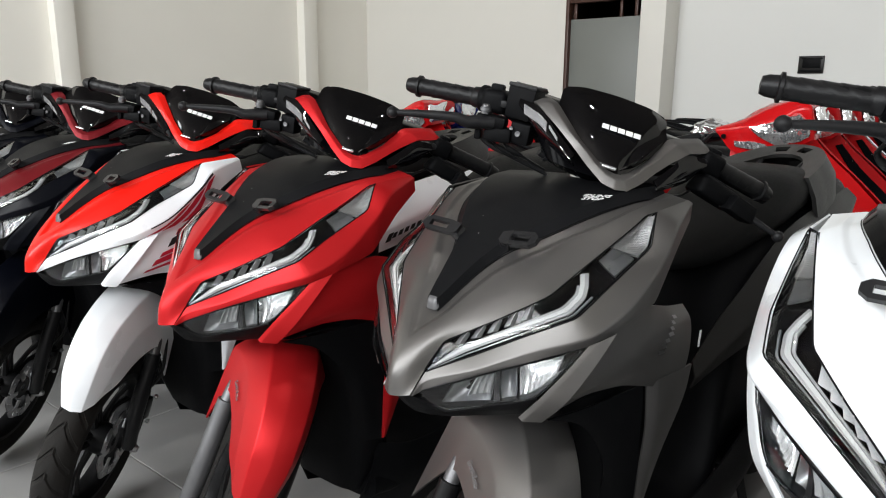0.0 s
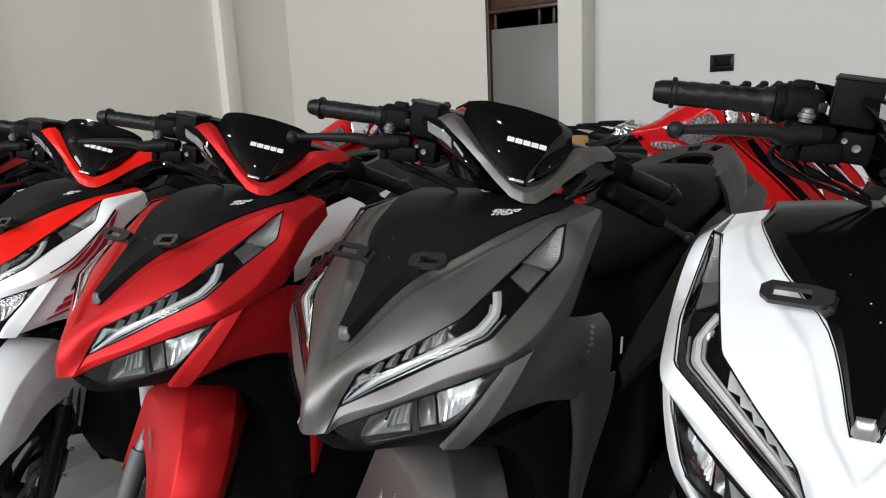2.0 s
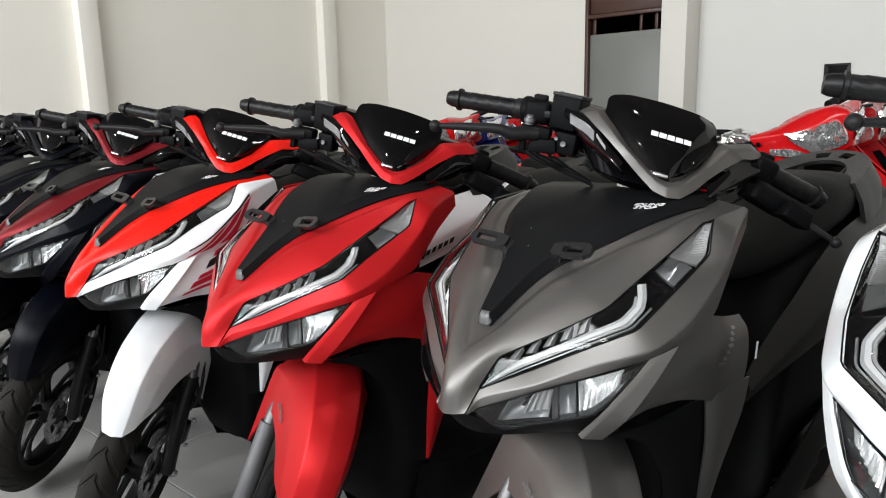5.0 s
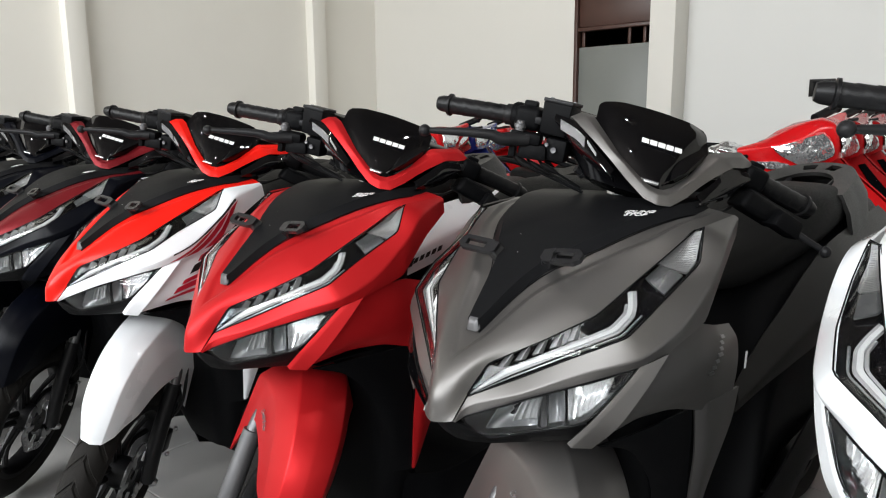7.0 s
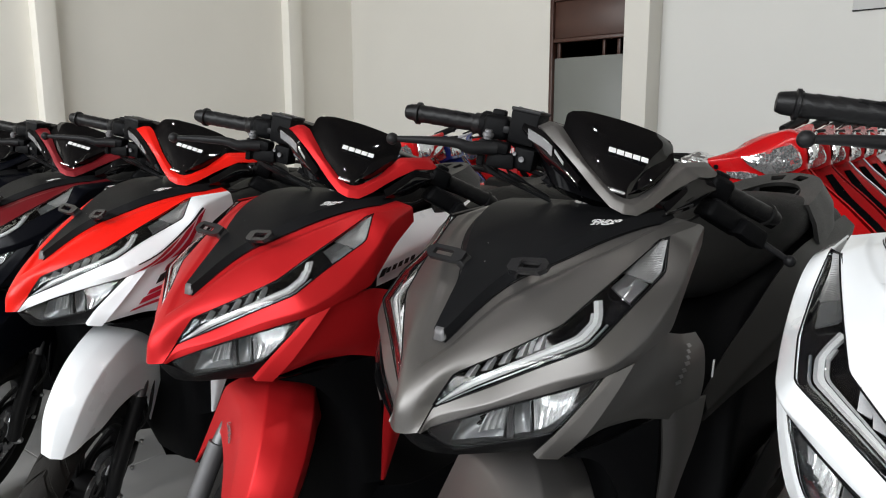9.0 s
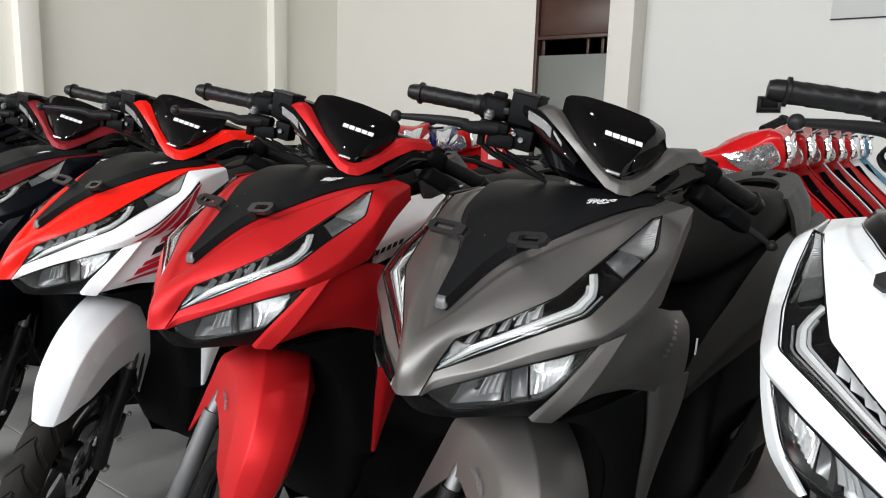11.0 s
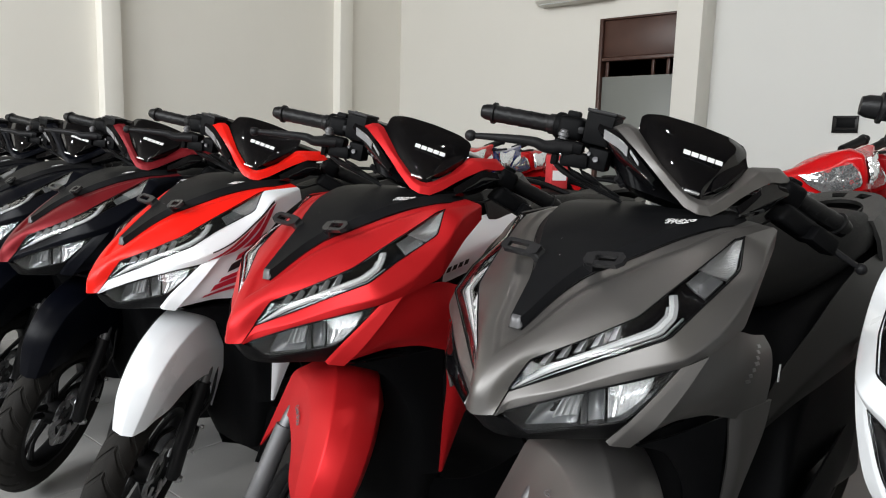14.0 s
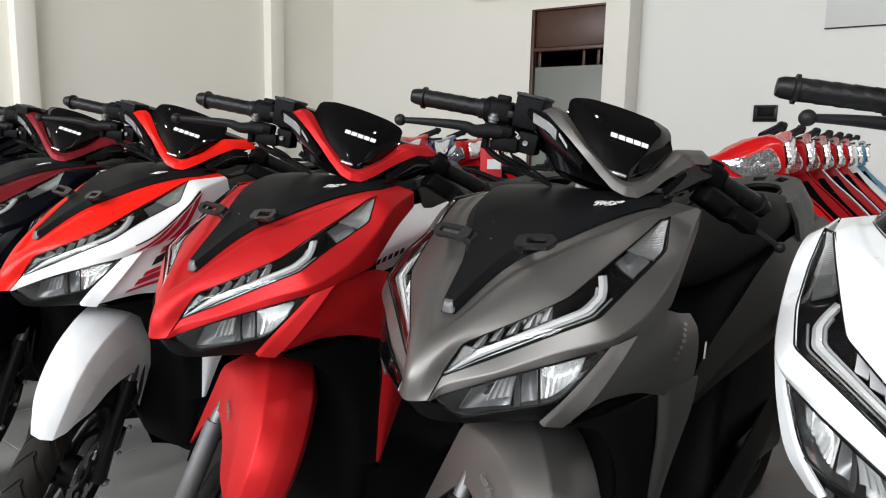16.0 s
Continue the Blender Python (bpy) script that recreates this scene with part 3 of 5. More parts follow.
def handlebar(bike):
    m = STEER
    bar = part("handlebar", tube([(-0.32, -0.300, 1.060), (-0.20, -0.268, 1.078), (-0.08, -0.262, 1.045), (0.08, -0.262, 1.045), (0.20, -0.268, 1.078), (0.32, -0.300, 1.060)], 0.0105, 10, 40), "black_plastic", bike, "black handlebar turned to one side", m)
    for s in (1, -1):
        w = pose(0, -0.214, 1.111, 0, 9.0, -15.4) if s > 0 else pose(0.0135, -0.175, 1.133, 0, -10.3, 20.3)  # the grip's own line, swept back and down
        prof = [(0.226, 0.0), (0.226, 0.0178), (0.236, 0.0178), (0.2385, 0.0150)]
        prof += [(x, 0.0150) for x in np.linspace(0.240, 0.336, 66)]
        prof += [(0.338, 0.0152), (0.339, 0.0192), (0.3435, 0.0192), (0.345, 0.0148), (0.357, 0.0140), (0.3645, 0.0112), (0.366, 0.0)]
        grip = lathe([(s * x, r) for x, r in prof], 28)
        for v in grip.verts:  # long slanting scallops of the rubber
            x, r = abs(v.co.x), math.hypot(v.co.y, v.co.z)
            if 0.2395 < x < 0.3365 and r > 0.01:
                k = 1 + 0.0010 / r * (((x - 0.9 * abs(v.co.z + 0.004) + 0.25 * v.co.y) / 0.0235) % 1.0 - 0.35)
                v.co.y, v.co.z = v.co.y * k, v.co.z * k
        grip.transform(w)
        part("grip", grip, "rubber", bar, "black rubber grip with slanting scallops", m, 50)
        part("switch_housing", join(box(0.046, 0.046, 0.040, pose(s * 0.186, -0.262 if s > 0 else -0.248, 1.080 if s > 0 else 1.094, 0, s * 8, s * -15), 0.010, seg=3),
                                     lathe([(s * 0.208, 0.0), (s * 0.208, 0.0215), (s * 0.213, 0.0232), (s * 0.221, 0.0232), (s * 0.225, 0.0205), (s * 0.225, 0.0)], 28, m=w)), "black_plastic", bar, "black switch housing", m)
        part("switch_face", box(0.014, 0.006, 0.012, pose(s * 0.174, -0.2385 if s > 0 else -0.2245, 1.082 if s > 0 else 1.096, 0, s * 8, s * -15), 0.002), "smoke_plastic", bar, "", m)
        part("switch_button", box(0.024, 0.016, 0.014, pose(s * 0.190, -0.263 if s > 0 else -0.249, 1.102 if s > 0 else 1.114, 0, s * 8, s * -15), 0.004), "black_plastic", bar, "", m)
        if s > 0:
            part("lever_mount", box(0.052, 0.034, 0.020, pose(0.183, -0.226, 1.052, 0, 6, -10), 0.006, seg=2), "black_plastic", bar, "black lever bracket", m)
            part("pivot_bolt", lathe([(0.016, 0.0), (0.016, 0.0050), (0.0145, 0.0066), (0.011, 0.0070), (0.010, 0.0092), (0.005, 0.0096), (0.004, 0.0075), (0, 0.0075), (0, 0)], 16, "z", pose(0.198, -0.214, 1.061, 0, 6, 0)), "fork", bar, "steel lever bolt", m)
            # the blade drops by a step next to its bracket
            path, radii, end = [(0.180, -0.217, 1.050), (0.200, -0.212, 1.046), (0.222, -0.204, 1.040), (0.240, -0.200, 1.042), (0.290, -0.196, 1.032), (0.338, -0.194, 1.020)], (0.0120, 0.0115, 0.0086, 0.0076, 0.0064, 0.0050), (0.345, -0.194, 1.018)
        else:
            path, radii, end = [(-0.200, -0.240, 1.050), (-0.240, -0.228, 1.044), (-0.28, -0.220, 1.034), (-0.325, -0.212, 1.022)], (0.0080, 0.0070, 0.0058, 0.0048), (-0.333, -0.209, 1.020)
        ball = bmesh.new()
        bmesh.ops.create_uvsphere(ball, u_segments=16, v_segments=12, radius=0.0098, matrix=Matrix.Translation(end))
        part("lever", join(tube(path, radii, 12, 36), ball), "smoke_plastic", bar, "black brake lever with a ball end", m)
    # brake fluid box on the right, the long switch box on the left
    res = pose(0.140, -0.2315, 1.094, 0, 6, -25.6)
    part("brake_reservoir", box(0.046, 0.040, 0.052, res, 0.003, 1.10), "black_plastic", bar, "black brake fluid box", m)
    part("reservoir_lid", box(0.052, 0.0455, 0.006, res @ Matrix.Translation((0, 0, 0.0285)), 0.0015), "smoke_plastic", bar, "", m)
    for x in (-0.020, 0.020):
        part("lid_screw", lathe([(0.0, 0.0), (0.0, 0.0032), (0.0015, 0.0030), (0.0015, 0.0)], 10, "z", res @ Matrix.Translation((x, 0, 0.0315))), "fork", bar, "", m)
    part("brake_switch", box(0.036, 0.030, 0.036, pose(0.128, -0.222, 1.048, -4, 6, -22), 0.004), "black_plastic", bar, "", m)
    part("master_cylinder", box(0.050, 0.026, 0.026, pose(0.166, -0.222, 1.034, 0, 10, -10), 0.006, 0.9, 2), "black_plastic", bar, "black brake cylinder body", m)
    part("lever_arm", box(0.012, 0.024, 0.030, pose(0.199, -0.226, 1.030, 0, 10, -10), 0.003, 0.9, 2), "black_plastic", bar, "", m)
    part("lever_cover", box(0.098, 0.046, 0.034, pose(-0.212, -0.232, 1.053, 12, -14, 20), 0.009, 0.82, 3), "black_plastic", bar, "black lever cover with an embossed outline", m)
    for x, y, z, r in ((0.135, -0.2055, 1.047, 1.3), (0.148, -0.2115, 1.052, 0.9)):
        part("switch_bolt", lathe([(0, 0), (0, 0.0034 * r), (0.003, 0.0036 * r), (0.003, 0.0018 * r), (0.002, 0.0)], 14, "y", pose(x, y, z, 0, 0, -22)), "fork", bar, "", m)
    part("hose_joint", lathe([(0, 0.0), (0, 0.006), (0.012, 0.006), (0.012, 0.0085), (0.018, 0.0085), (0.018, 0.004), (0.030, 0.0035), (0.030, 0.0)], 12, "x", pose(0.092, -0.205, 1.030, 0, 160, 18)), "smoke_plastic", bar, "grey hose joint", m)
    part("lever_shroud", box(0.060, 0.036, 0.030, pose(-0.258, -0.222, 1.042, 12, -16, 18), 0.006, 0.85, 2), "black_plastic", bar, "", m)
    ring = [(-0.030, 0.010), (0.028, 0.010), (0.034, -0.002), (0.026, -0.012), (-0.030, -0.010)]
    frame3 = pose(-0.212, -0.232, 1.053, 12, -14, 20) @ Matrix.Translation((0, 0, 0.0175))
    part("embossing", tube([frame3 @ Vector((x, y, 0)) for x, y in ring + ring[:1]], 0.0012, 6, 30), "smoke_plastic", bar, "", m)
    # cables and hoses, with rubber boots over their ends
    for a, b, c, d, r in (((0.200, -0.236, 1.046), (0.196, -0.268, 1.016), (0.160, -0.266, 1.001), (0.062, -0.250, 0.988), 0.0030),
                          ((0.176, -0.222, 1.030), (0.166, -0.238, 1.014), (0.130, -0.244, 1.004), (0.066, -0.248, 0.991), 0.0024),
                          ((0.158, -0.214, 1.032), (0.146, -0.226, 1.018), (0.116, -0.234, 1.009), (0.070, -0.244, 0.996), 0.0024),
                          ((-0.17, -0.22, 1.045), (-0.14, -0.19, 1.03), (-0.09, -0.19, 1.02), (-0.04, -0.20, 1.01), 0.0026)):
        part("cable", tube([a, b, c, d], r, 8, 24), "rubber", bar, "", m)
        line = smooth_line([a, b, c, d], 25)
        part("boot", tube([tuple(q) for q in line[5:14]], (r + 0.0008, r + 0.0030, r + 0.0025, r + 0.0006), 10, 12), "rubber", bar, "black rubber boot", m)
    return bar


def handle_cover(bike, look_):
    m = STEER
    def set_over(q): return [(x - 0.004 - 0.025 * max(0.0, min(1.0, (1.118 - z) / 0.085)), y, z) for x, y, z in q]  # the cowl's foot sits to one side
    def both(q): return set_over(q + flip(q[-2::-1], -1))
    low = [(0.184, -0.248, 1.108), (0.152, -0.212, 1.108), (0.130, -0.190, 1.106), (0.096, -0.170, 1.084), (0.071, -0.152, 1.066), (0.046, -0.128, 1.047), (0.021, -0.111, 1.031), (0, -0.106, 1.028)]
    top = [(0.178, -0.262, 1.134), (0.150, -0.238, 1.129), (0.094, -0.203, 1.116), (0.056, -0.162, 1.077), (0.040, -0.148, 1.066), (0.024, -0.136, 1.055), (0.010, -0.128, 1.049), (0, -0.126, 1.048)]
    mid = [(x * 0.4 + a * 0.6, (y * 0.4 + b * 0.6) + 0.006, (z * 0.4 + w * 0.6) + 0.003) for (x, y, z), (a, b, w) in zip(low, top)]
    # its right arm ends at the brake fluid box, its left arm in a rounded tip
    def arms(q): return set_over([tuple(0.25 * a + 0.75 * b for a, b in zip(q[1], q[2]))] + q[2:] + flip(q[-2:0:-1], -1) + [(-0.170, -0.230, 0.25 * q[0][2] + 0.835), (-0.179, -0.252, 1.108 + 0.1 * (q[0][2] - 1.108))])
    v = part("handle_cowl", shell([arms(low), arms(mid), arms(top)], 97, 0, 0.004, True, 0.14, True), look_["v"], bike, look_["v_label"], m)
    rim = [(0.093, -0.206, 1.114), (0.056, -0.165, 1.075), (0.024, -0.139, 1.053), (0, -0.129, 1.046)]
    r2 = [(0.091, -0.219, 1.124), (0.060, -0.186, 1.104), (0.030, -0.162, 1.087), (0, -0.154, 1.081)]
    r3 = [(0.090, -0.236, 1.136), (0.066, -0.217, 1.136), (0.036, -0.200, 1.127), (0, -0.194, 1.123)]
    r4 = [(0.083, -0.240, 1.143), (0.060, -0.242, 1.149), (0.034, -0.244, 1.151), (0, -0.246, 1.152)]
    part("visor", shell([both(q) for q in (rim, r2, r3, r4)], 33, 15, 0.003, True), "piano_black", v, "glossy black visor", m)
    # the raised vane at the visor's left foot
    vane = [[(-0.010, -0.134, 1.055), (-0.040, -0.150, 1.068), (-0.080, -0.186, 1.100)], [(-0.020, -0.130, 1.064), (-0.046, -0.140, 1.084), (-0.084, -0.184, 1.113)], [(-0.026, -0.150, 1.078), (-0.044, -0.166, 1.098), (-0.082, -0.204, 1.119)]]
    part("visor_vane", shell([set_over(q) for q in vane], 12, 0, 0.002, True, 0.1), "piano_black", v, "", m)
    n = Vector((0, 0.64, 0.77))
    bm = []
    for i in range(5):
        q = box(0.0115, 0.0100, 0.0012, None, 0.0004, seg=1)
        q.transform(Matrix.Translation(Vector((-0.018 + (2 - i) * 0.0131, -0.1745, 1.1050)) + n * 0.0035) @ Matrix.Rotation(radians(-40), 4, "X"))
        bm.append(q)
    part("emblem", join(*bm), "white_print", v, "white maker's badge", m)
    part("clip", box(0.024, 0.006, 0.005, pose(-0.012, -0.124, 1.0550, 35), 0.002), "chrome", v, "", m)
    # under cover
    rows = []
    for z, hw, y0, y1 in ((1.112, 0.160, -0.255, -0.33), (1.095, 0.148, -0.215, -0.33), (1.076, 0.128, -0.190, -0.325), (1.045, 0.100, -0.168, -0.32), (1.026, 0.084, -0.158, -0.30), (1.012, 0.060, -0.19, -0.30)):
        rows.append([(hw * math.copysign(abs(math.cos(a)) ** 0.7, math.cos(a)), (y0 + y1) / 2 + (y0 - y1) / 2 * math.copysign(abs(math.sin(a)) ** 0.8, math.sin(a)) - (0.0 if math.sin(a) < 0 else 0.006), z) for a in np.linspace(0, 2 * math.pi, 28, endpoint=False)])
    bm = grid_mesh(rows, True, True)
    bmesh.ops.recalc_face_normals(bm, faces=bm.faces)
    part("under_cover", bm, "panel_gloss", v, "black plastic lower handle cover", m)
    for s in (1, -1):
        a = set_over([(s * 0.158, -0.204, 1.104), (s * 0.124, -0.186, 1.101), (s * 0.094, -0.166, 1.076), (s * 0.066, -0.144, 1.054)])
        b = set_over([(s * 0.152, -0.200, 1.086), (s * 0.126, -0.180, 1.062), (s * 0.094, -0.160, 1.046), (s * 0.066, -0.140, 1.036)])
        pod = part("position_lamp", shell([a, [((p[0] + q[0]) / 2 + s * 0.006, (p[1] + q[1]) / 2 + 0.007, (p[2] + q[2]) / 2) for p, q in zip(a, b)], b], 16, 7, 0.003, True), "piano_black", v, "dark side lamp pod", m)
        if s > 0:
            for x0, x1, w, mat in ((0.150, 0.112, 0.0150, "guide_rib"), (0.150, 0.114, 0.0022, "drl"), (0.108, 0.094, 0.0050, "drl")):
                q = [[(x, np.interp(x, (0.094, 0.124, 0.15), (-0.150, -0.168, -0.185)), np.interp(x, (0.094, 0.108, 0.124, 0.15), (1.070, 1.084, 1.094, 1.100)) - f * w) for x in np.linspace(x0, x1, 6)] for f in (0, 1)]
                part("lamp_strip", shell([set_over(r) for r in q], 8, 0, 0.002, True), mat, pod, "clear lamp strip", m)
    return v


def front_end(bike, look_):
    m = Matrix.Translation((look_.get("set_off", 0.0), 0, 0)) @ steered(look_.get("turn", 42))
    ridge = [(0, 0.223, 0.446), (0, 0.220, 0.530), (0, 0.198, 0.588), (0, 0.152, 0.636), (0, 0.085, 0.666), (0, 0.01, 0.680), (0, -0.06, 0.676)]
    crest = [(0.024, 0.218, 0.449), (0.035, 0.214, 0.530), (0.038, 0.192, 0.588), (0.041, 0.147, 0.635), (0.044, 0.080, 0.664), (0.046, 0.005, 0.676), (0.046, -0.06, 0.672)]
    flank = [(0.040, 0.194, 0.460), (0.054, 0.170, 0.516), (0.061, 0.140, 0.562), (0.067, 0.090, 0.600), (0.076, 0.025, 0.612), (0.092, -0.036, 0.604), (0.102, -0.078, 0.588)]
    edge = [(0.048, 0.165, 0.474), (0.060, 0.128, 0.488), (0.070, 0.083, 0.518), (0.081, 0.036, 0.534), (0.090, -0.006, 0.530), (0.096, -0.040, 0.474), (0.101, -0.072, 0.405)]
    lines = [edge, flank, crest, ridge]
    lines = lines + [flip(q, -1) for q in lines[-2::-1]]
    f = part("front_fender", shell(lines, 44, 0, 0.004, True, 0.07), look_["fender"], bike, look_["fender_label"], m)
    word = lettering("Combi Brake", 0.0125, Matrix.Identity(4), {"navy": "smoke_plastic", "grey_matte": "guide_rib", "red_matte": "guide_rib"}.get(look_["fender"], "black_print"), f, "printed_word", "small printed words running down the fender")
    for v in word.data.vertices:  # laid on the side face, reading downwards
        st, across = 3.3 - v.co.x / 0.072, 0.40 + v.co.y / 0.055
        a, b = Vector(spot(edge, st)), Vector(spot(flank, st))
        v.co = m @ (a.lerp(b, across) + Vector((0.0035 + v.co.z, 0.001, 0.0025)))
    for s in (1, -1):
        leg = part("fork_leg", tube([(s * 0.062, -0.05, 0.60), (s * 0.080, -0.014, 0.53), (s * 0.083, 0.0, 0.50)], 0.014, 12, 8), "fork", bike, "steel fork leg with a black lower tube", m)
        part("fork_tube", tube([(s * 0.083, -0.003, 0.510), (s * 0.085, 0.045, 0.35), (s * 0.086, 0.052, 0.25)], (0.019, 0.020, 0.018), 14, 16), "alloy" if s < 0 else look_.get("fork", "alloy"), leg, "", m)
        part("axle_nut", lathe([(s * 0.095, 0.0), (s * 0.110, 0.0), (s * 0.110, 0.007), (s * 0.104, 0.010), (s * 0.095, 0.014)], 12, m=pose(0, 0.05, 0.25)), "steel", leg, "bright axle nut", m)
    grip_body = join(box(0.040, 0.046, 0.088, pose(-0.060, -0.034, 0.315, 18), 0.010, 0.9, 2), box(0.020, 0.040, 0.060, pose(-0.086, -0.018, 0.330, 18), 0.006, 0.9, 2),
                     box(0.024, 0.060, 0.020, pose(-0.080, 0.010, 0.345, 18), 0.004, 0.9, 1))
    caliper = part("brake_caliper", grip_body, "alloy", bike, "black cast brake caliper", m)
    for y, z in ((-0.046, 0.352), (-0.018, 0.290)):
        part("caliper_bolt", lathe([(-0.094, 0.0), (-0.102, 0.0), (-0.102, 0.005), (-0.100, 0.006), (-0.094, 0.006)], 10, m=pose(0, y, z)), "steel", caliper, "bright bolt", m)
    part("brake_hose", tube([(-0.072, -0.040, 0.365), (-0.096, -0.050, 0.42), (-0.098, -0.045, 0.50), (-0.075, -0.07, 0.60), (-0.05, -0.12, 0.68)], 0.0045, 8, 24), "rubber", caliper, "black brake hose", m)
    part("fork_lug", box(0.02, 0.03, 0.05, pose(0.088, 0.005, 0.36, 20), 0.006, 0.8), "alloy", bike, "", m)
    wheel(bike, "front_wheel", (0, 0.05, 0.25), 0.25, 0.040, 26, m, True)
    part("stem_collar", lathe([(0, 0.032), (0, 0.037), (0.022, 0.037), (0.022, 0.032), (0, 0.032)], 24, "z", Matrix.Translation((0, -0.255, 0.985)) @ Matrix.Rotation(radians(26.5), 4, "X")), "chrome", bike, "bright steel collar", m)
    part("steering_tube", tube([(0, -0.02, 0.50), (0, -0.24, 0.96)], 0.03, 14, 8), "alloy", bike)


def scooter(place, look_, label):
    bike = thing("scooter", place @ Matrix.Diagonal((K, K, K, 1)), label, "scooter", "scooters parked in a row")

    def both(q): return q + flip(q[-2::-1], -1)
    # the top, pressed in by a few millimetres round the centre panel and ahead of its tip
    skin = [along(q, 65) for q in (flip(BROW, -1), flip(SHOULDER, -1), MIDDLE, SHOULDER, BROW)]
    rows = []
    for i in range(65):
        u = i / 8
        outer = np.interp(u, (2.05, 2.95, 4.0, 4.8, 6.0, 8.0), (0.0, 0.33, 0.43, 0.58, 0.70, 0.80))
        row = along([q[i] for q in skin], 81)
        v = np.abs(np.linspace(-1, 1, 81))
        row[:, 2] -= 0.0055 * np.clip((outer - v) / 0.075, 0, 1) * np.interp(u, (2.05, 2.5, 7.4, 8.0), (0, 1, 1, 0))
        rows.append([tuple(q) for q in row])
    part("nose_cowl", shell(rows, 81, 0, 0.003, True), look_["top"], bike, look_["top_label"])
    # centre panel, laid on the nose
    us = np.linspace(2.95, 8.0, 40)
    edge = np.interp(us, (2.95, 3.2, 4.0, 4.4, 4.8, 5.3, 6.3, 7.2, 7.9), (0.105, 0.145, 0.235, 0.285, 0.39, 0.45, 0.51, 0.59, 0.66))
    lift = np.interp(us, (2.95, 3.3, 4.5, 6.5, 8.0), (0.013, 0.012, 0.010, 0.009, 0.011))
    rows = [[nose_point(u, e * k, h * (1.0 if abs(k) < 0.9 else -0.35)) for u, e, h in zip(us, edge, lift)] for k in (-1.0, -0.86, -0.5, -0.02, 0.5, 0.86, 1.0)]
    panel = part("nose_panel", shell(rows, 40, 0, 0.004, True), look_["panel"], bike, look_["panel_label"])
    # thin black line laid in the pressed groove as its shade
    for s in (1, -1):
        part("groove_shade", tube([nose_point(u, s * e, -0.0045) for u, e in zip(us[::2], edge[::2] + 0.010)], 0.0007, 5, 20, True), "black_plastic", panel, "thin black line standing in for shade in the groove beside the panel")
    tip = [[nose_point(u, w * k, h * (1.0 if abs(k) < 0.8 else 0.72 if abs(k) < 0.95 else -0.1)) for k in np.linspace(-1, 1, 13)]
           for u, w, h in ((2.885, 0.055, 0.000), (2.890, 0.068, 0.0080), (2.910, 0.088, 0.0115), (2.940, 0.104, 0.0136), (2.985, 0.113, 0.0138), (2.990, 0.113, 0.0110))]
    part("panel_tip", shell(tip, 13, 0, 0.002, True), "fork" if look_["panel"] == "panel_black" else "steel", panel, "rounded silver tip of the panel", sharp=50)
    for s in (1, -1):
        hook(panel, s)
    at = nose_point(6.35, -0.42, 0.0130)
    lettering("IDLING\nSTOP", 0.0150, Matrix.Translation(at) @ Matrix.Rotation(radians(180), 4, "Z") @ Matrix.Rotation(radians(12), 4, "X") @ Matrix.Rotation(radians(-4), 4, "Y"), "white_print", panel, "printed_words", "white printed words")
    for s in (1, -1):
        headlight(bike, s)
        low_lamp(bike, s)
        part("cheek_panel", shell([flip(q, s) for q in (SILL, RIDGE, HEM)], 65, 0, 0.003, True, 0.12), look_["cheek"], bike, look_["cheek_label"])
        inner = [(0.143, 0.086, 0.713), (0.169, 0.074, 0.745), (0.191, 0.044, 0.783), (0.205, 0.016, 0.814)]
        mid = [(0.149, 0.085, 0.708), (0.175, 0.070, 0.743), (0.198, 0.037, 0.783), (0.214, 0.004, 0.819)]
        outer = [(0.165, 0.061, 0.704), (0.193, 0.047, 0.737), (0.213, 0.016, 0.782), (0.227, -0.018, 0.828)]
        part("lamp_spur", shell([flip(q, s) for q in (inner, mid, outer)], 25, 0, 0.004, True, 0.15), look_["cheek"], bike)
        flanks = [[(0.160, 0.060, 0.708), (0.182, 0.040, 0.738), (0.201, 0.008, 0.782), (0.216, -0.022, 0.827)],
            [(0.172, 0.02, 0.716), (0.194, 0.000, 0.742), (0.208, -0.025, 0.784), (0.219, -0.055, 0.836)],
            [(0.180, -0.03, 0.722), (0.202, -0.045, 0.746), (0.215, -0.070, 0.786), (0.220, -0.095, 0.841)],
            [(0.194, -0.10, 0.718), (0.210, -0.11, 0.744), (0.220, -0.120, 0.786), (0.217, -0.14, 0.840)],
            [(0.203, -0.19, 0.690), (0.214, -0.20, 0.735), (0.219, -0.205, 0.780), (0.207, -0.205, 0.822)],
            [(0.200, -0.290, 0.655), (0.207, -0.302, 0.720), (0.206, -0.300, 0.775), (0.196, -0.285, 0.806)]]
        side = part("side_fairing", shell([flip(q, s) for q in flanks], 25, 0, 0.004, True, 0.2), look_["side"], bike, look_["side_label"])
        for k in range(5 if "slash" in look_ else 0):
            marks = [[Vector(spot([spot(q, 0.6 + 0.5 * k + 0.9 * f + w) for q in flanks], 1.0 + 0.12 * k + 2.4 * f)) + Vector((0.0045, 0, 0)) for f in np.linspace(0, 1, 9)] for w in (0.0, 0.24 + 0.14 * (k % 2))]
            part("stripe", shell([flip(q, s) for q in marks], 9, 0, 0.0006, True), "black_print" if k == 3 else "red_print", side, "printed stripe")
        for k in range(3 if "slash" in look_ else 0):
            marks = [[Vector(spot([spot(q, 4 * (4.3 + 0.60 * k + 0.95 * f + w)) for q in (SILL, RIDGE, HEM)], 1.92 - 0.72 * f)) + Vector((0.004, 0, 0.002)) for f in np.linspace(0, 1, 7)] for w in (0.0, 0.42)]
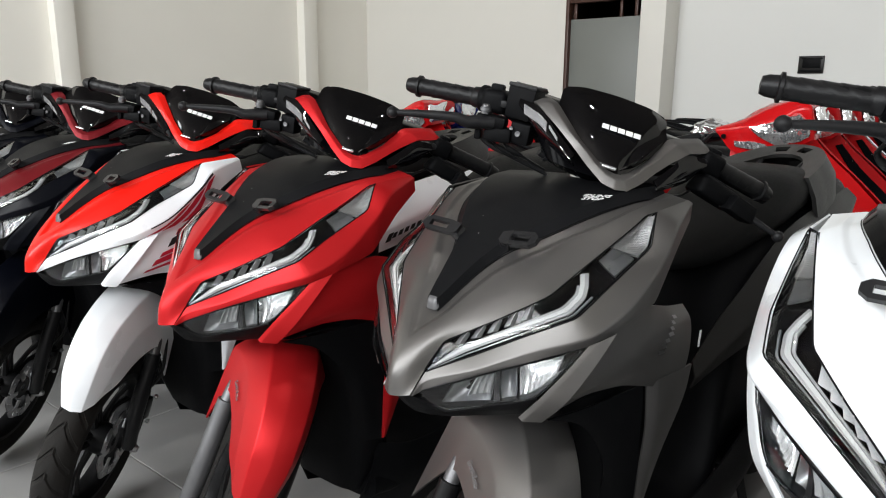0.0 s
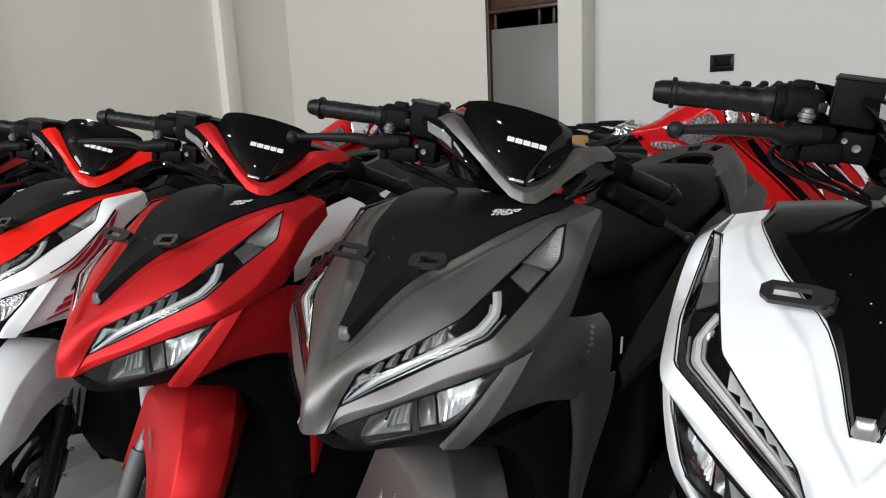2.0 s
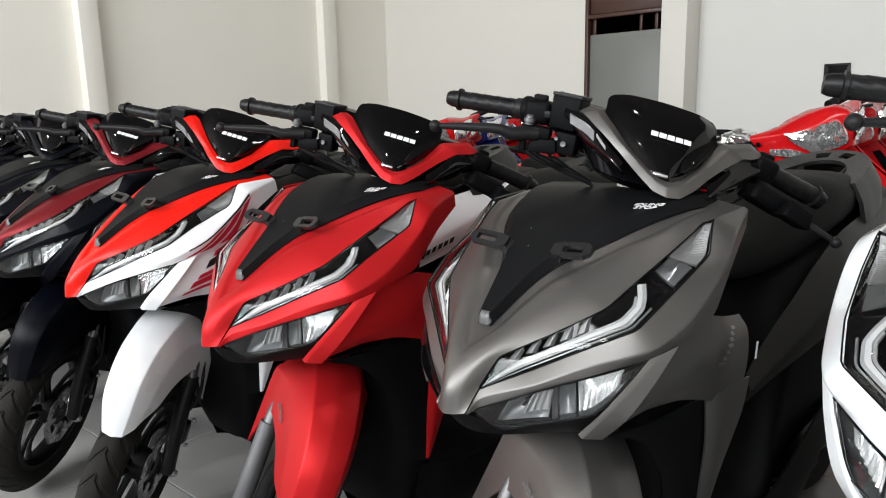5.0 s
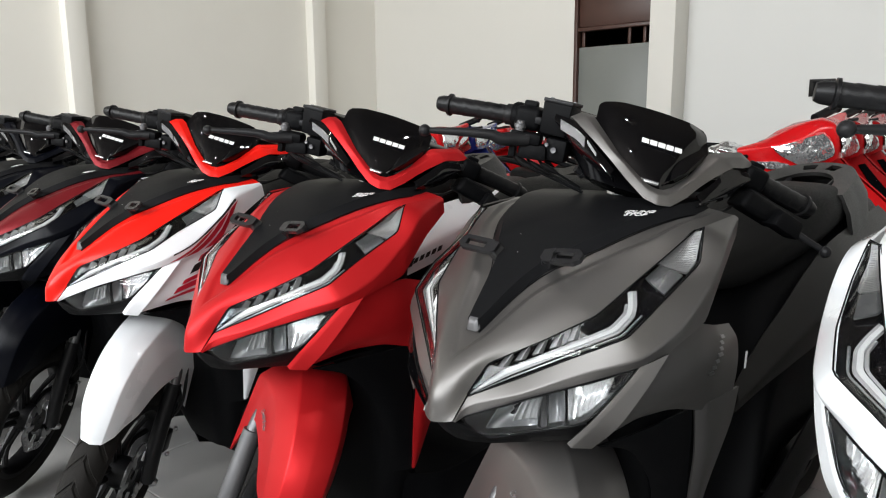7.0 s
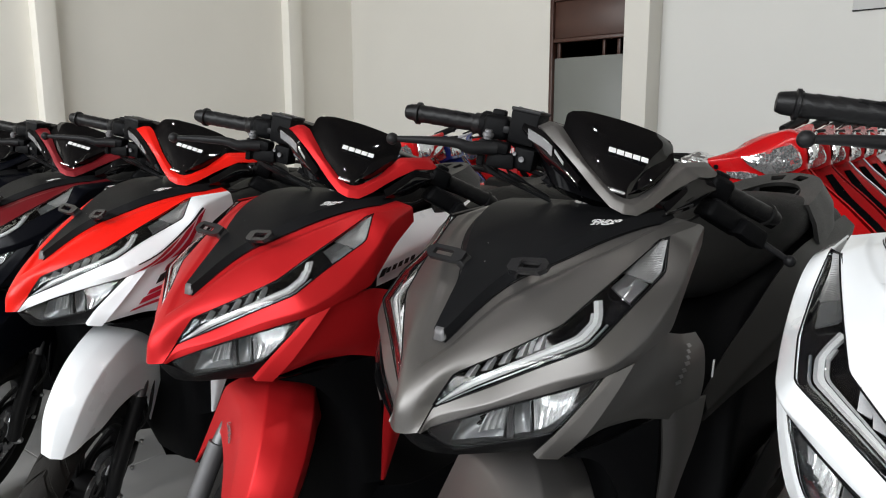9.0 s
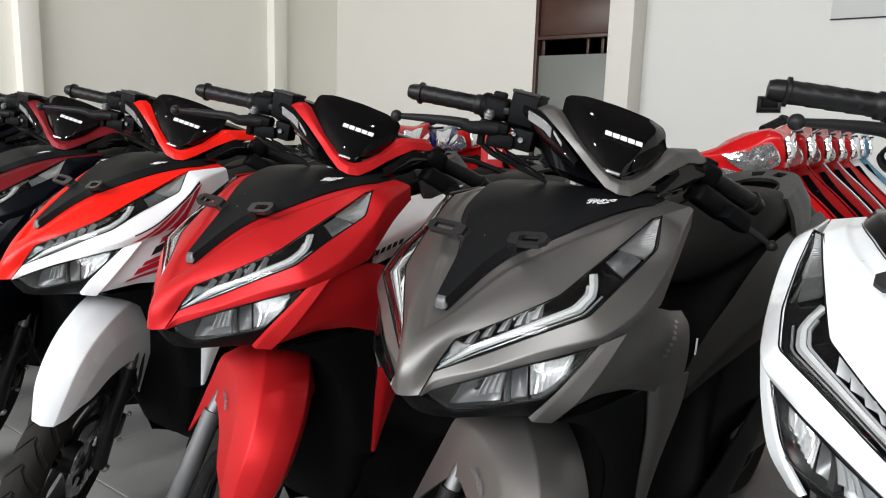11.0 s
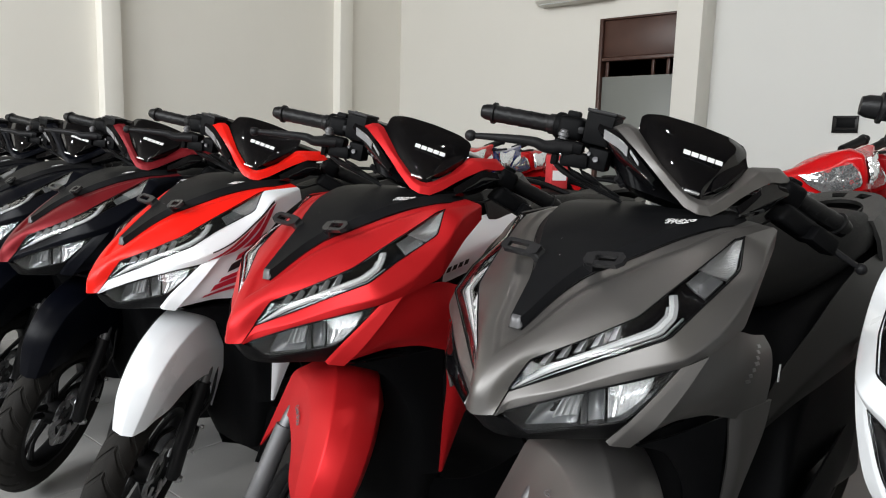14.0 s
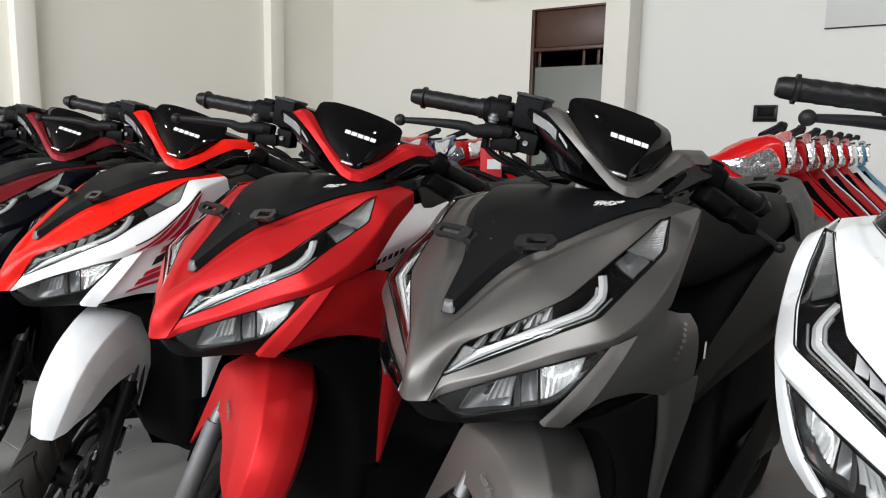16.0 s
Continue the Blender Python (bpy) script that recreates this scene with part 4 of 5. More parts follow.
            part("stripe", shell([flip(q, s) for q in marks], 7, 0, 0.0006, True), "red_print", side, "printed stripe")
        if "slash" in look_:
            marks = [[Vector(spot([spot(q, 4 * (4.4 + 2.4 * f)) for q in (SILL, RIDGE, HEM)], 1.02 + w)) + Vector((0.004, 0, 0.003)) for f in np.linspace(0, 1, 15)] for w in (0.0, 0.13)]
            part("stripe", shell([flip(q, s) for q in marks], 15, 0, 0.0006, True), "black_print", side, "printed stripe")
        part("side_strip", shell([flip(q, s) for q in (
            [(0.197, -0.175, 0.70), (0.196, -0.186, 0.62), (0.191, -0.184, 0.54), (0.184, -0.184, 0.43)],
            [(0.207, -0.21, 0.70), (0.206, -0.215, 0.62), (0.199, -0.205, 0.54), (0.187, -0.188, 0.43)],
            [(0.204, -0.325, 0.69), (0.200, -0.310, 0.63), (0.194, -0.245, 0.54), (0.185, -0.195, 0.43)])], 16, 7, 0.004, True), look_["side"], side)
        bits = []
        for k in range(7):  # the badge: small slanted bars up the fairing's rear edge
            rows = [[Vector(spot([spot(q, 1.45 + 0.185 * k + 0.13 * f) for q in flanks], 3.50 + 0.085 * k + w - 0.06 * f)) + Vector((0.0060, 0, 0)) for f in (0, 0.5, 1)] for w in (0.0, 0.13 if k % 3 else 0.19)]
            bits.append(shell([flip(q, s) for q in rows], 4, 0, 0.0012, True))
        part("side_badge", join(*bits), "steel" if look_["side"] == "grey_matte" else "guide_rib", side, "raised silver badge")
        part("inner_panel", shell([flip(q, s) for q in (
            [(0.168, 0.050, 0.704), (0.174, -0.025, 0.672), (0.168, -0.095, 0.60), (0.152, -0.135, 0.52), (0.12, -0.150, 0.42)],
            [(0.185, -0.03, 0.703), (0.186, -0.085, 0.66), (0.181, -0.128, 0.60), (0.170, -0.150, 0.52), (0.15, -0.165, 0.42)],
            [(0.197, -0.165, 0.700), (0.195, -0.172, 0.66), (0.190, -0.180, 0.60), (0.185, -0.188, 0.52), (0.178, -0.20, 0.42)])], 16, 9, 0.003, True), "black_plastic", bike, "black inner fairing panel")
    part("chin", shell([both(q) for q in (
        LAMP_LOW[3::-1][:1] + [(0.139, 0.0945, 0.737), (0.057, 0.1395, 0.7135), (0.03, 0.158, 0.729), (0, 0.168, 0.734)],
        [(0.162, 0.066, 0.736), (0.134, 0.087, 0.724), (0.052, 0.133, 0.708), (0.026, 0.149, 0.712), (0, 0.155, 0.713)],
        [(0.152, 0.056, 0.716), (0.128, 0.076, 0.712), (0.050, 0.124, 0.699), (0.024, 0.137, 0.697), (0, 0.141, 0.696)],
        [(0.150, 0.020, 0.700), (0.130, 0.02, 0.695), (0.055, 0.02, 0.690), (0.026, 0.02, 0.688), (0, 0.02, 0.688)],
        [(0.16, -0.10, 0.70), (0.13, -0.10, 0.70), (0.055, -0.1, 0.70), (0.026, -0.1, 0.70), (0, -0.1, 0.70)])], 41, 0, 0.003, True, 0.08, True), "black_plastic", bike, "black plastic chin under the lamps")
    # leg shield, floor, body
    rows = []
    for z, hw, y0, y1 in ((0.27, 0.10, -0.17, -0.27), (0.34, 0.14, -0.15, -0.27), (0.45, 0.165, -0.14, -0.25), (0.60, 0.172, -0.10, -0.24), (0.75, 0.172, -0.06, -0.22), (0.88, 0.172, -0.08, -0.235), (0.95, 0.172, -0.15, -0.28), (0.970, 0.155, -0.17, -0.28)):
        rows.append([(hw * math.copysign(abs(math.cos(a)) ** 0.5, math.cos(a)), (y0 + y1) / 2 + (y0 - y1) / 2 * math.copysign(abs(math.sin(a)) ** 0.6, math.sin(a)), z) for a in np.linspace(0, 2 * math.pi, 32, endpoint=False)])
    bm = grid_mesh(rows, True, True)
    bmesh.ops.recalc_face_normals(bm, faces=bm.faces)
    part("leg_shield", bm, "black_plastic", bike, "black plastic leg shield")
    for s in (1, -1):
        part("under_cowl", shell([flip(q, s) for q in (
            [(0.150, -0.20, 0.40), (0.184, -0.30, 0.38), (0.186, -0.50, 0.385), (0.184, -0.72, 0.44), (0.176, -0.98, 0.52)],
            [(0.142, -0.19, 0.32), (0.178, -0.30, 0.29), (0.182, -0.50, 0.28), (0.180, -0.74, 0.31), (0.172, -0.96, 0.38)],
            [(0.085, -0.20, 0.22), (0.120, -0.32, 0.17), (0.135, -0.52, 0.15), (0.130, -0.76, 0.17), (0.120, -0.94, 0.26)])], 20, 7, 0.004, True), "black_plastic", bike, "black plastic cowl under the footboard")
    rows = []
    for y, hw, z0, z1 in ((-0.20, 0.15, 0.25, 0.34), (-0.32, 0.17, 0.24, 0.36), (-0.52, 0.17, 0.25, 0.37), (-0.62, 0.16, 0.30, 0.62), (-0.72, 0.165, 0.34, 0.78), (-0.95, 0.19, 0.40, 0.84), (-1.2, 0.185, 0.55, 0.88), (-1.45, 0.15, 0.66, 0.90), (-1.62, 0.09, 0.76, 0.90)):
        rows.append([(hw * math.copysign(abs(math.cos(a)) ** 0.55, math.cos(a)), y, (z0 + z1) / 2 + (z1 - z0) / 2 * math.copysign(abs(math.sin(a)) ** 0.6, math.sin(a))) for a in np.linspace(0, 2 * math.pi, 32, endpoint=False)])
    bm = grid_mesh([along([r[k] for r in rows], 41) for k in range(32)] + [along([r[0] for r in rows], 41)])
    bmesh.ops.remove_doubles(bm, verts=bm.verts, dist=1e-5)
    bmesh.ops.holes_fill(bm, edges=bm.edges, sides=0)
    bmesh.ops.recalc_face_normals(bm, faces=bm.faces)
    part("body", bm, "black_plastic", bike, "black plastic body and footboard")
    rows = []
    for y, hw, z0, z1 in ((-0.57, 0.04, 0.78, 0.815), (-0.66, 0.080, 0.77, 0.850), (-0.76, 0.112, 0.78, 0.882), (-0.86, 0.135, 0.80, 0.928), (-0.96, 0.146, 0.82, 0.962), (-1.06, 0.145, 0.84, 0.968), (-1.18, 0.130, 0.86, 0.964), (-1.30, 0.10, 0.88, 0.944), (-1.36, 0.07, 0.90, 0.925)):
        rows.append([(hw * math.copysign(abs(math.cos(a)) ** 0.6, math.cos(a)), y, (z0 + z1) / 2 + (z1 - z0) / 2 * math.copysign(abs(math.sin(a)) ** 0.8, math.sin(a))) for a in np.linspace(0, 2 * math.pi, 32, endpoint=False)])
    bm = grid_mesh([along([r[k] for r in rows], 41) for k in range(32)] + [along([r[0] for r in rows], 41)])
    bmesh.ops.remove_doubles(bm, verts=bm.verts, dist=1e-5)
    bmesh.ops.holes_fill(bm, edges=bm.edges, sides=0)
    bmesh.ops.recalc_face_normals(bm, faces=bm.faces)
    part("seat", bm, "seat", bike, "black vinyl dual seat")
    rail = [[(0.092, -1.07, 0.940), (0.086, -1.15, 0.952), (0.070, -1.25, 0.964), (0.040, -1.32, 0.976), (0, -1.34, 0.980)],
            [(0.140, -1.07, 0.946), (0.134, -1.15, 0.958), (0.116, -1.28, 0.978), (0.070, -1.40, 0.996), (0, -1.445, 1.002)],
            [(0.160, -1.075, 0.900), (0.158, -1.16, 0.910), (0.142, -1.30, 0.925), (0.086, -1.45, 0.945), (0, -1.50, 0.955)],
            [(0.168, -1.085, 0.850), (0.165, -1.17, 0.845), (0.148, -1.31, 0.845), (0.09, -1.46, 0.86), (0, -1.515, 0.865)]]
    bm = grid_mesh([along(q, 61) for q in [both([tuple(a * (1 - f) + b * f for a, b in zip(p0, p1)) for p0, p1 in zip(rail[k], rail[k + 1])]) for k, f in ((0, 0), (0, 0.28), (0, 0.75), (1, 0), (1, 0.35), (1, 1), (2, 1))]])
    slots = [f for f in bm.faces if -1.41 < f.calc_center_median().y < -1.29 and f.calc_center_median().z > 0.968 and 0.012 < abs(f.calc_center_median().x) < 0.042 and len(f.verts) == 4]
    slots = [f for f in slots if min((f.calc_center_median() - Vector(e)).length for e in along(both([tuple(0.48 * a + 0.52 * b for a, b in zip(p0, p1)) for p0, p1 in zip(rail[0], rail[1])]), 121)) < 0.012]
    bmesh.ops.delete(bm, geom=slots, context="FACES")
    bmesh.ops.recalc_face_normals(bm, faces=bm.faces)
    bmesh.ops.solidify(bm, geom=bm.faces[:], thickness=0.010)
    bmesh.ops.recalc_face_normals(bm, faces=bm.faces)
    hoop = part("grab_rail", bm, "rail", bike, "broad dark grey rear grab rail with slots")
    for q in (0.06, -0.06):
        part("rail_strut", tube([(q, -1.30, 0.960), (q * 0.8, -1.22, 0.925)], 0.009, 8, 6), "smoke_plastic", hoop)
    part("stem_label", box(0.050, 0.001, 0.022, pose(0.036, -0.243, 0.992, 20), 0.0003, seg=1), "white_print", bike, "white warning label")
    for s in (1, -1):
        sides = [[(0.150, -0.46, 0.585), (0.165, -0.56, 0.612), (0.182, -0.68, 0.636), (0.195, -0.82, 0.66), (0.198, -1.0, 0.70), (0.190, -1.2, 0.755), (0.160, -1.45, 0.83)],
                 [(0.153, -0.47, 0.603), (0.173, -0.57, 0.648), (0.192, -0.70, 0.694), (0.205, -0.84, 0.735), (0.208, -1.0, 0.770), (0.195, -1.2, 0.815), (0.165, -1.45, 0.86)],
                 [(0.140, -0.48, 0.632), (0.140, -0.58, 0.69), (0.145, -0.70, 0.745), (0.150, -0.82, 0.805), (0.155, -0.95, 0.850), (0.150, -1.2, 0.875), (0.135, -1.45, 0.888)]]
        cover = part("side_cover", shell([flip(q, s) for q in sides], 36, 0, 0.004, True, 0.12), look_["cover"], bike, look_["cover_label"])
        bits = []
        for k in range(6):  # the model name: slanted bars lying on the sheet
            start, wide = 2.60 + 0.17 * k, 0.11 if k else 0.15
            rows = [[Vector(spot(sides[0], start + wide * f + 0.10 * v)).lerp(Vector(spot(sides[1], start + wide * f + 0.10 * v)), v) + Vector((0.0050, 0, 0)) for f in (0, 0.5, 1)] for v in ((0.46, 0.57, 0.68) if k else (0.38, 0.55, 0.74))]
            bits.append(shell([flip(q, s) for q in rows], 5, 0, 0.0008, True))
        part("cover_print", join(*bits), look_["cover_print"], cover, "printed model name")
    if "tag" in look_:
        part("tag", box(0.0012, 0.007, 0.030, pose(-0.203, -0.350, 0.730, 8), 0.0003, seg=1), "white_print", bike, "small hanging white tag")
    part("tail_lamp", box(0.12, 0.05, 0.05, pose(0, -1.63, 0.84, 20), 0.015, 0.8), "red_gloss", bike, "red tail lamp")
    part("rear_mudguard", shell([[(-0.06, -1.45, 0.75), (-0.06, -1.62, 0.66), (-0.055, -1.72, 0.45)], [(0.06, -1.45, 0.75), (0.06, -1.62, 0.66), (0.055, -1.72, 0.45)]], 12, 5, 0.004, True), "black_plastic", bike, "black rear mudguard")
    wheel(bike, "rear_wheel", (0, -1.33, 0.262), 0.262, 0.05, 0, Matrix.Identity(4))
    part("engine", box(0.22, 0.55, 0.20, pose(-0.02, -1.05, 0.33, 6), 0.05, 0.85, 4), "alloy", bike, "black engine and drive case")
    part("centre_stand", join(tube([(-0.10, -0.86, 0.30), (-0.16, -0.90, 0.012)], 0.012, 8, 6), tube([(0.10, -0.86, 0.30), (0.16, -0.90, 0.012)], 0.012, 8, 6), tube([(-0.12, -0.87, 0.22), (0.12, -0.87, 0.22)], 0.012, 8, 6)), "alloy", bike, "black centre stand")
    front_end(bike, look_)
    handlebar(bike)
    handle_cover(bike, look_)
    return bike


def look_of(top, cheek, fender, v, side=None, panel="panel_black", cover="smoke_plastic", words=None, cover_print="smoke_plastic", **more):
    t, c, f, w, g, p, k = words
    return dict(top=top, cheek=cheek, fender=fender, v=v, side=side or cheek, panel=panel, cover=cover, cover_print=cover_print, top_label=t + " nose cowl", cheek_label=c + " cheek panel", fender_label=f + " front fender",
                v_label=w + " V-shaped handle cowl", side_label=g + " side fairing", panel_label=p + " centre panel", cover_label=k + " rear side cover", **more)


GREY = look_of("grey_matte", "grey_matte", "grey_matte", "grey_matte", cover="rail", cover_print="smoke_plastic", tag=1, turn=58, set_off=-0.016, words=("matt grey",) * 5 + ("satin black", "dark grey"))
RED = look_of("red_matte", "red_matte", "red_matte", "red_matte", cover="red_matte", cover_print="black_print", fork="fork", turn=58, set_off=-0.010, words=("matt red",) * 5 + ("satin black", "matt red"))
RED_WHITE = look_of("red_gloss", "white_gloss", "white_gloss", "red_gloss", cover="white_gloss", cover_print="black_print", slash=1, words=("glossy bright red", "glossy white", "glossy white", "bright red", "white with red stripes", "satin black", "glossy white"))
MAROON = look_of("maroon", "navy", "navy", "maroon", cover="smoke_plastic", words=("dark red", "black", "black", "dark red", "black", "satin black", "grey"))
BLACK = look_of("navy", "navy", "navy", "navy", cover="navy", words=("black",) * 5 + ("satin black", "black"))
WHITE = look_of("white_gloss", "white_gloss", "white_gloss", "white_gloss", panel="panel_gloss", cover="white_gloss", cover_print="black_print", words=("glossy white",) * 5 + ("glossy black", "glossy white"))

for x, y, z, yaw, tip, lean, look_, label in (
        (0.041, 1.064, 0, 136.3, 0, 0, GREY, "matt grey scooter with its handlebar turned, beside a matt red one"),
        (-0.407, 1.357, 0, 140.5, 0.3, -0.2, RED, "matt red scooter with black trim beside a grey one"),
        (-0.860, 1.734, 0, 139.5, -0.2, -0.8, RED_WHITE, "glossy red and white scooter with red side stripes"),
        (-1.294, 2.067, 0, 140.1, 0.4, 0.2, MAROON, "black scooter with a dark red nose and handle cowl"),
        (-1.713, 2.420, 0, 140.5, 0, 0, BLACK, "black scooter in the row beside a dark red one"),
        (-2.130, 2.770, 0, 140.5, 0, 0, BLACK, "black scooter in the row between black ones"),
        (-2.550, 3.120, 0, 140.5, 0, 0, BLACK, "black scooter near the far end of the row"),
        (-2.970, 3.470, 0, 140.5, 0, 0, BLACK, "black scooter at the far end of the row"),
        (0.521, 0.640, 0.008, 137.2, 0.7, 1.6, WHITE, "glossy white scooter with a glossy black centre panel")):
    scooter(pose(K * x, K * y, K * z, tip, lean, yaw), look_, label)

# ---- ceiling lamps ----
for lamp_x, lamp_y in LAMPS:
    lamp = thing("ceiling_lamp", ROOM @ pose(lamp_x, lamp_y, WALL_H), "small round white lamp set in the dark ceiling", "ceiling lamp", "ceiling lamps")
    part("trim_ring", lathe([(0.0, 0.088), (0.0, 0.120), (-0.012, 0.120), (-0.030, 0.104), (-0.030, 0.090), (-0.006, 0.088), (0.0, 0.088)], 32, "z"), "wall_white", lamp, "white trim ring")

# ---- doorway, fittings on the back wall ----
door = tagged(part("doorway_screen", box(0.034, 0.10, 2.30, pose(DOOR_L + 0.017, 0.05, 1.15), 0.004), "wood"), "dark brown wooden door screen with a frosted glass pane", "door screen", kind="structure")
door.matrix_world = ROOM
part("jamb", box(0.05, 0.10, 2.30, pose(DOOR_R - 0.025, 0.05, 1.15), 0.004), "wood", door)
part("head_panel", box(DOOR_R - DOOR_L - 0.090, 0.05, 0.36, pose(0.032, 0.06, 2.115), 0.006), "wood", door, "dark brown wooden panel")
part("rail", box(DOOR_R - DOOR_L - 0.090, 0.09, 0.035, pose(0.032, 0.05, 1.912), 0.004), "wood", door)
part("rail", box(DOOR_R - DOOR_L - 0.090, 0.09, 0.02, pose(0.032, 0.05, 2.292), 0.004), "wood", door)
for gx, gw in ((-0.315, 0.03), (0.16, 0.025), (0.31, 0.03)):
    part("mullion", box(gw, 0.03, 0.15, pose(gx, 0.07, 1.82), 0.003), "wood", door)
part("frosted_pane", box(DOOR_R - DOOR_L - 0.090, 0.012, 1.745, pose(0.032, 0.05, 0.875), 0.002), "frosted", door, "greenish grey frosted glass pane")
# passage closed in and coloured dark brown, so the gap above the pane looks unlit
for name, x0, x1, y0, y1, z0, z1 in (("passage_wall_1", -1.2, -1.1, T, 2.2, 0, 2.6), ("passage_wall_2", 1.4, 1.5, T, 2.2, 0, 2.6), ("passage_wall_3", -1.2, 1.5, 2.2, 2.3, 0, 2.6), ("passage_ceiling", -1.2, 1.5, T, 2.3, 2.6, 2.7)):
    slab(name, x0, x1, y0, y1, z0, z1, "wood", "passage behind the doorway, coloured dark brown to look unlit", "wall")

switch = thing("switch_box", ROOM @ pose(1.835, 0, 1.285), "black switch box set on the white wall", "switch box")
part("plate", box(0.185, 0.016, 0.135, pose(0, -0.009, 0), 0.004), "switch", switch)
part("cover", box(0.13, 0.012, 0.075, pose(0.004, -0.020, 0.012), 0.004), "black_plastic", switch)
part("slot", box(0.15, 0.010, 0.012, pose(0.004, -0.019, 0.048), 0.002), "black_plastic", switch)
part("slot", box(0.15, 0.010, 0.014, pose(0.004, -0.019, -0.046), 0.002), "black_plastic", switch)

sign = thing("wall_board", ROOM @ pose(2.21, 0, 1.935), "pale grey board of joined sheets high on the wall", "board")
for k in range(3):
    part("sheet", box(0.882, 0.018, 1.2, pose(0.443 + 0.886 * k, -0.012, 0.60), 0.002), "board", sign)
part("edge_strip", box(2.66, 0.020, 0.006, pose(1.329, -0.0125, -0.004), 0.001), "smoke_plastic", sign, "thin dark lower edge")

unit = thing("air_conditioner", ROOM @ pose(-0.62, 0, 2.47), "white wall-mounted air conditioner above the doorway", "air conditioner")
rows = [[(x, y, z) for y, z in ((-0.001, 0.0), (-0.12, -0.006), (-0.19, 0.03), (-0.20, 0.10), (-0.19, 0.27), (-0.12, 0.29), (-0.001, 0.29))] for x in (-0.42, -0.41, 0.41, 0.42)]
bm = grid_mesh(rows, True, True)
bmesh.ops.recalc_face_normals(bm, faces=bm.faces)
part("casing", bm, "wall_white", unit, "white plastic casing")
part("vane", box(0.76, 0.06, 0.006, pose(0, -0.15, 0.004, 25), 0.002), "board", unit)


# ---- small motorcycles further back ----
def motorcycle(x, y, yaw, paint, second, label, group="motorcycles in a row at the back", size=1.0, gap_shade=True):
    bike = thing("motorcycle", pose(x, y, 0, 0, 0, yaw) @ Matrix.Diagonal((size, size, size, 1)), label, "motorcycle", group)
    one = Matrix.Identity(4)
    axis = Vector((0, -0.446, 0.895))
    turned = Matrix.Translation((0, 0.0, 0.6)) @ Matrix.Rotation(radians(-40), 4, axis) @ Matrix.Translation((0, 0, -0.6))  # front end turned right

    def both(q): return q + flip(q[-2::-1], -1)
    def crumple(bm, amount, seed):
        rng = random.Random(seed)
        for w in bm.verts:
            w.co += Vector((rng.uniform(-1, 1), rng.uniform(-1, 1), rng.uniform(-1, 1))) * amount
        return bm

    part("headlight_cowl", shell([both(q) for q in (
        [(0.206, -0.078, 0.990), (0.178, -0.042, 0.926), (0.098, 0.028, 0.916), (0.030, 0.096, 0.930), (0, 0.110, 0.938)],
        [(0.213, -0.080, 1.002), (0.155, -0.020, 0.972), (0.085, 0.044, 0.968), (0.030, 0.100, 0.985), (0, 0.122, 0.992)],
        [(0.211, -0.084, 1.009), (0.138, -0.004, 1.012), (0.068, 0.060, 1.024), (0.030, 0.086, 1.046), (0, 0.116, 1.050)],
        [(0.198, -0.096, 1.012), (0.118, -0.060, 1.020), (0.060, 0.000, 1.047), (0.022, 0.040, 1.062), (0, 0.052, 1.064)],
        [(0.110, -0.150, 0.975), (0.080, -0.130, 0.995), (0.050, -0.100, 1.020), (0.025, -0.07, 1.035), (0, -0.07, 1.038)])], 41, 0, 0.004, True, 0.16), paint, bike, "glossy angular headlight cowl", turned)
    for s in (1, -1):
        lamp = [[(0.136, -0.004, 1.003), (0.106, 0.026, 0.965), (0.080, 0.048, 0.936), (0.050, 0.078, 0.942), (0.012, 0.114, 0.952)],
                [(0.138, -0.004, 1.005), (0.106, 0.034, 0.985), (0.078, 0.062, 0.975), (0.050, 0.090, 0.980), (0.016, 0.120, 0.988)],
                [(0.138, -0.006, 1.008), (0.102, 0.030, 1.012), (0.068, 0.060, 1.018), (0.045, 0.078, 1.028), (0.024, 0.100, 1.038)]]
        part("headlight", crumple(shell([[(s * (a + 0.008), b + 0.009, c) for a, b, c in q] for q in lamp], 8, 5, 0.010, True), 0.0055, 7 + s), "wrap", bike, "headlight under crumpled clear wrap", turned, 12)
        small = [[(0.178, -0.036, 0.950), (0.14, -0.002, 0.932), (0.098, 0.035, 0.926)], [(0.178, -0.036, 0.958), (0.142, -0.002, 0.948), (0.104, 0.033, 0.936)], [(0.176, -0.036, 0.967), (0.142, -0.002, 0.960), (0.112, 0.027, 0.946)]]
        part("turn_signal", crumple(shell([[(s * (a + 0.005), b + 0.006, c) for a, b, c in q] for q in small], 10, 0, 0.005, True), 0.0015, 3), "wrap", bike, "", turned, 12)
        part("cowl_hole", lathe([(0, 0.0), (0, 0.008), (0.004, 0.008), (0.004, 0.0)], 14, "y", pose(s * 0.199, -0.060, 0.985, 0, 0, s * -45)), "black_plastic", bike, "", turned)
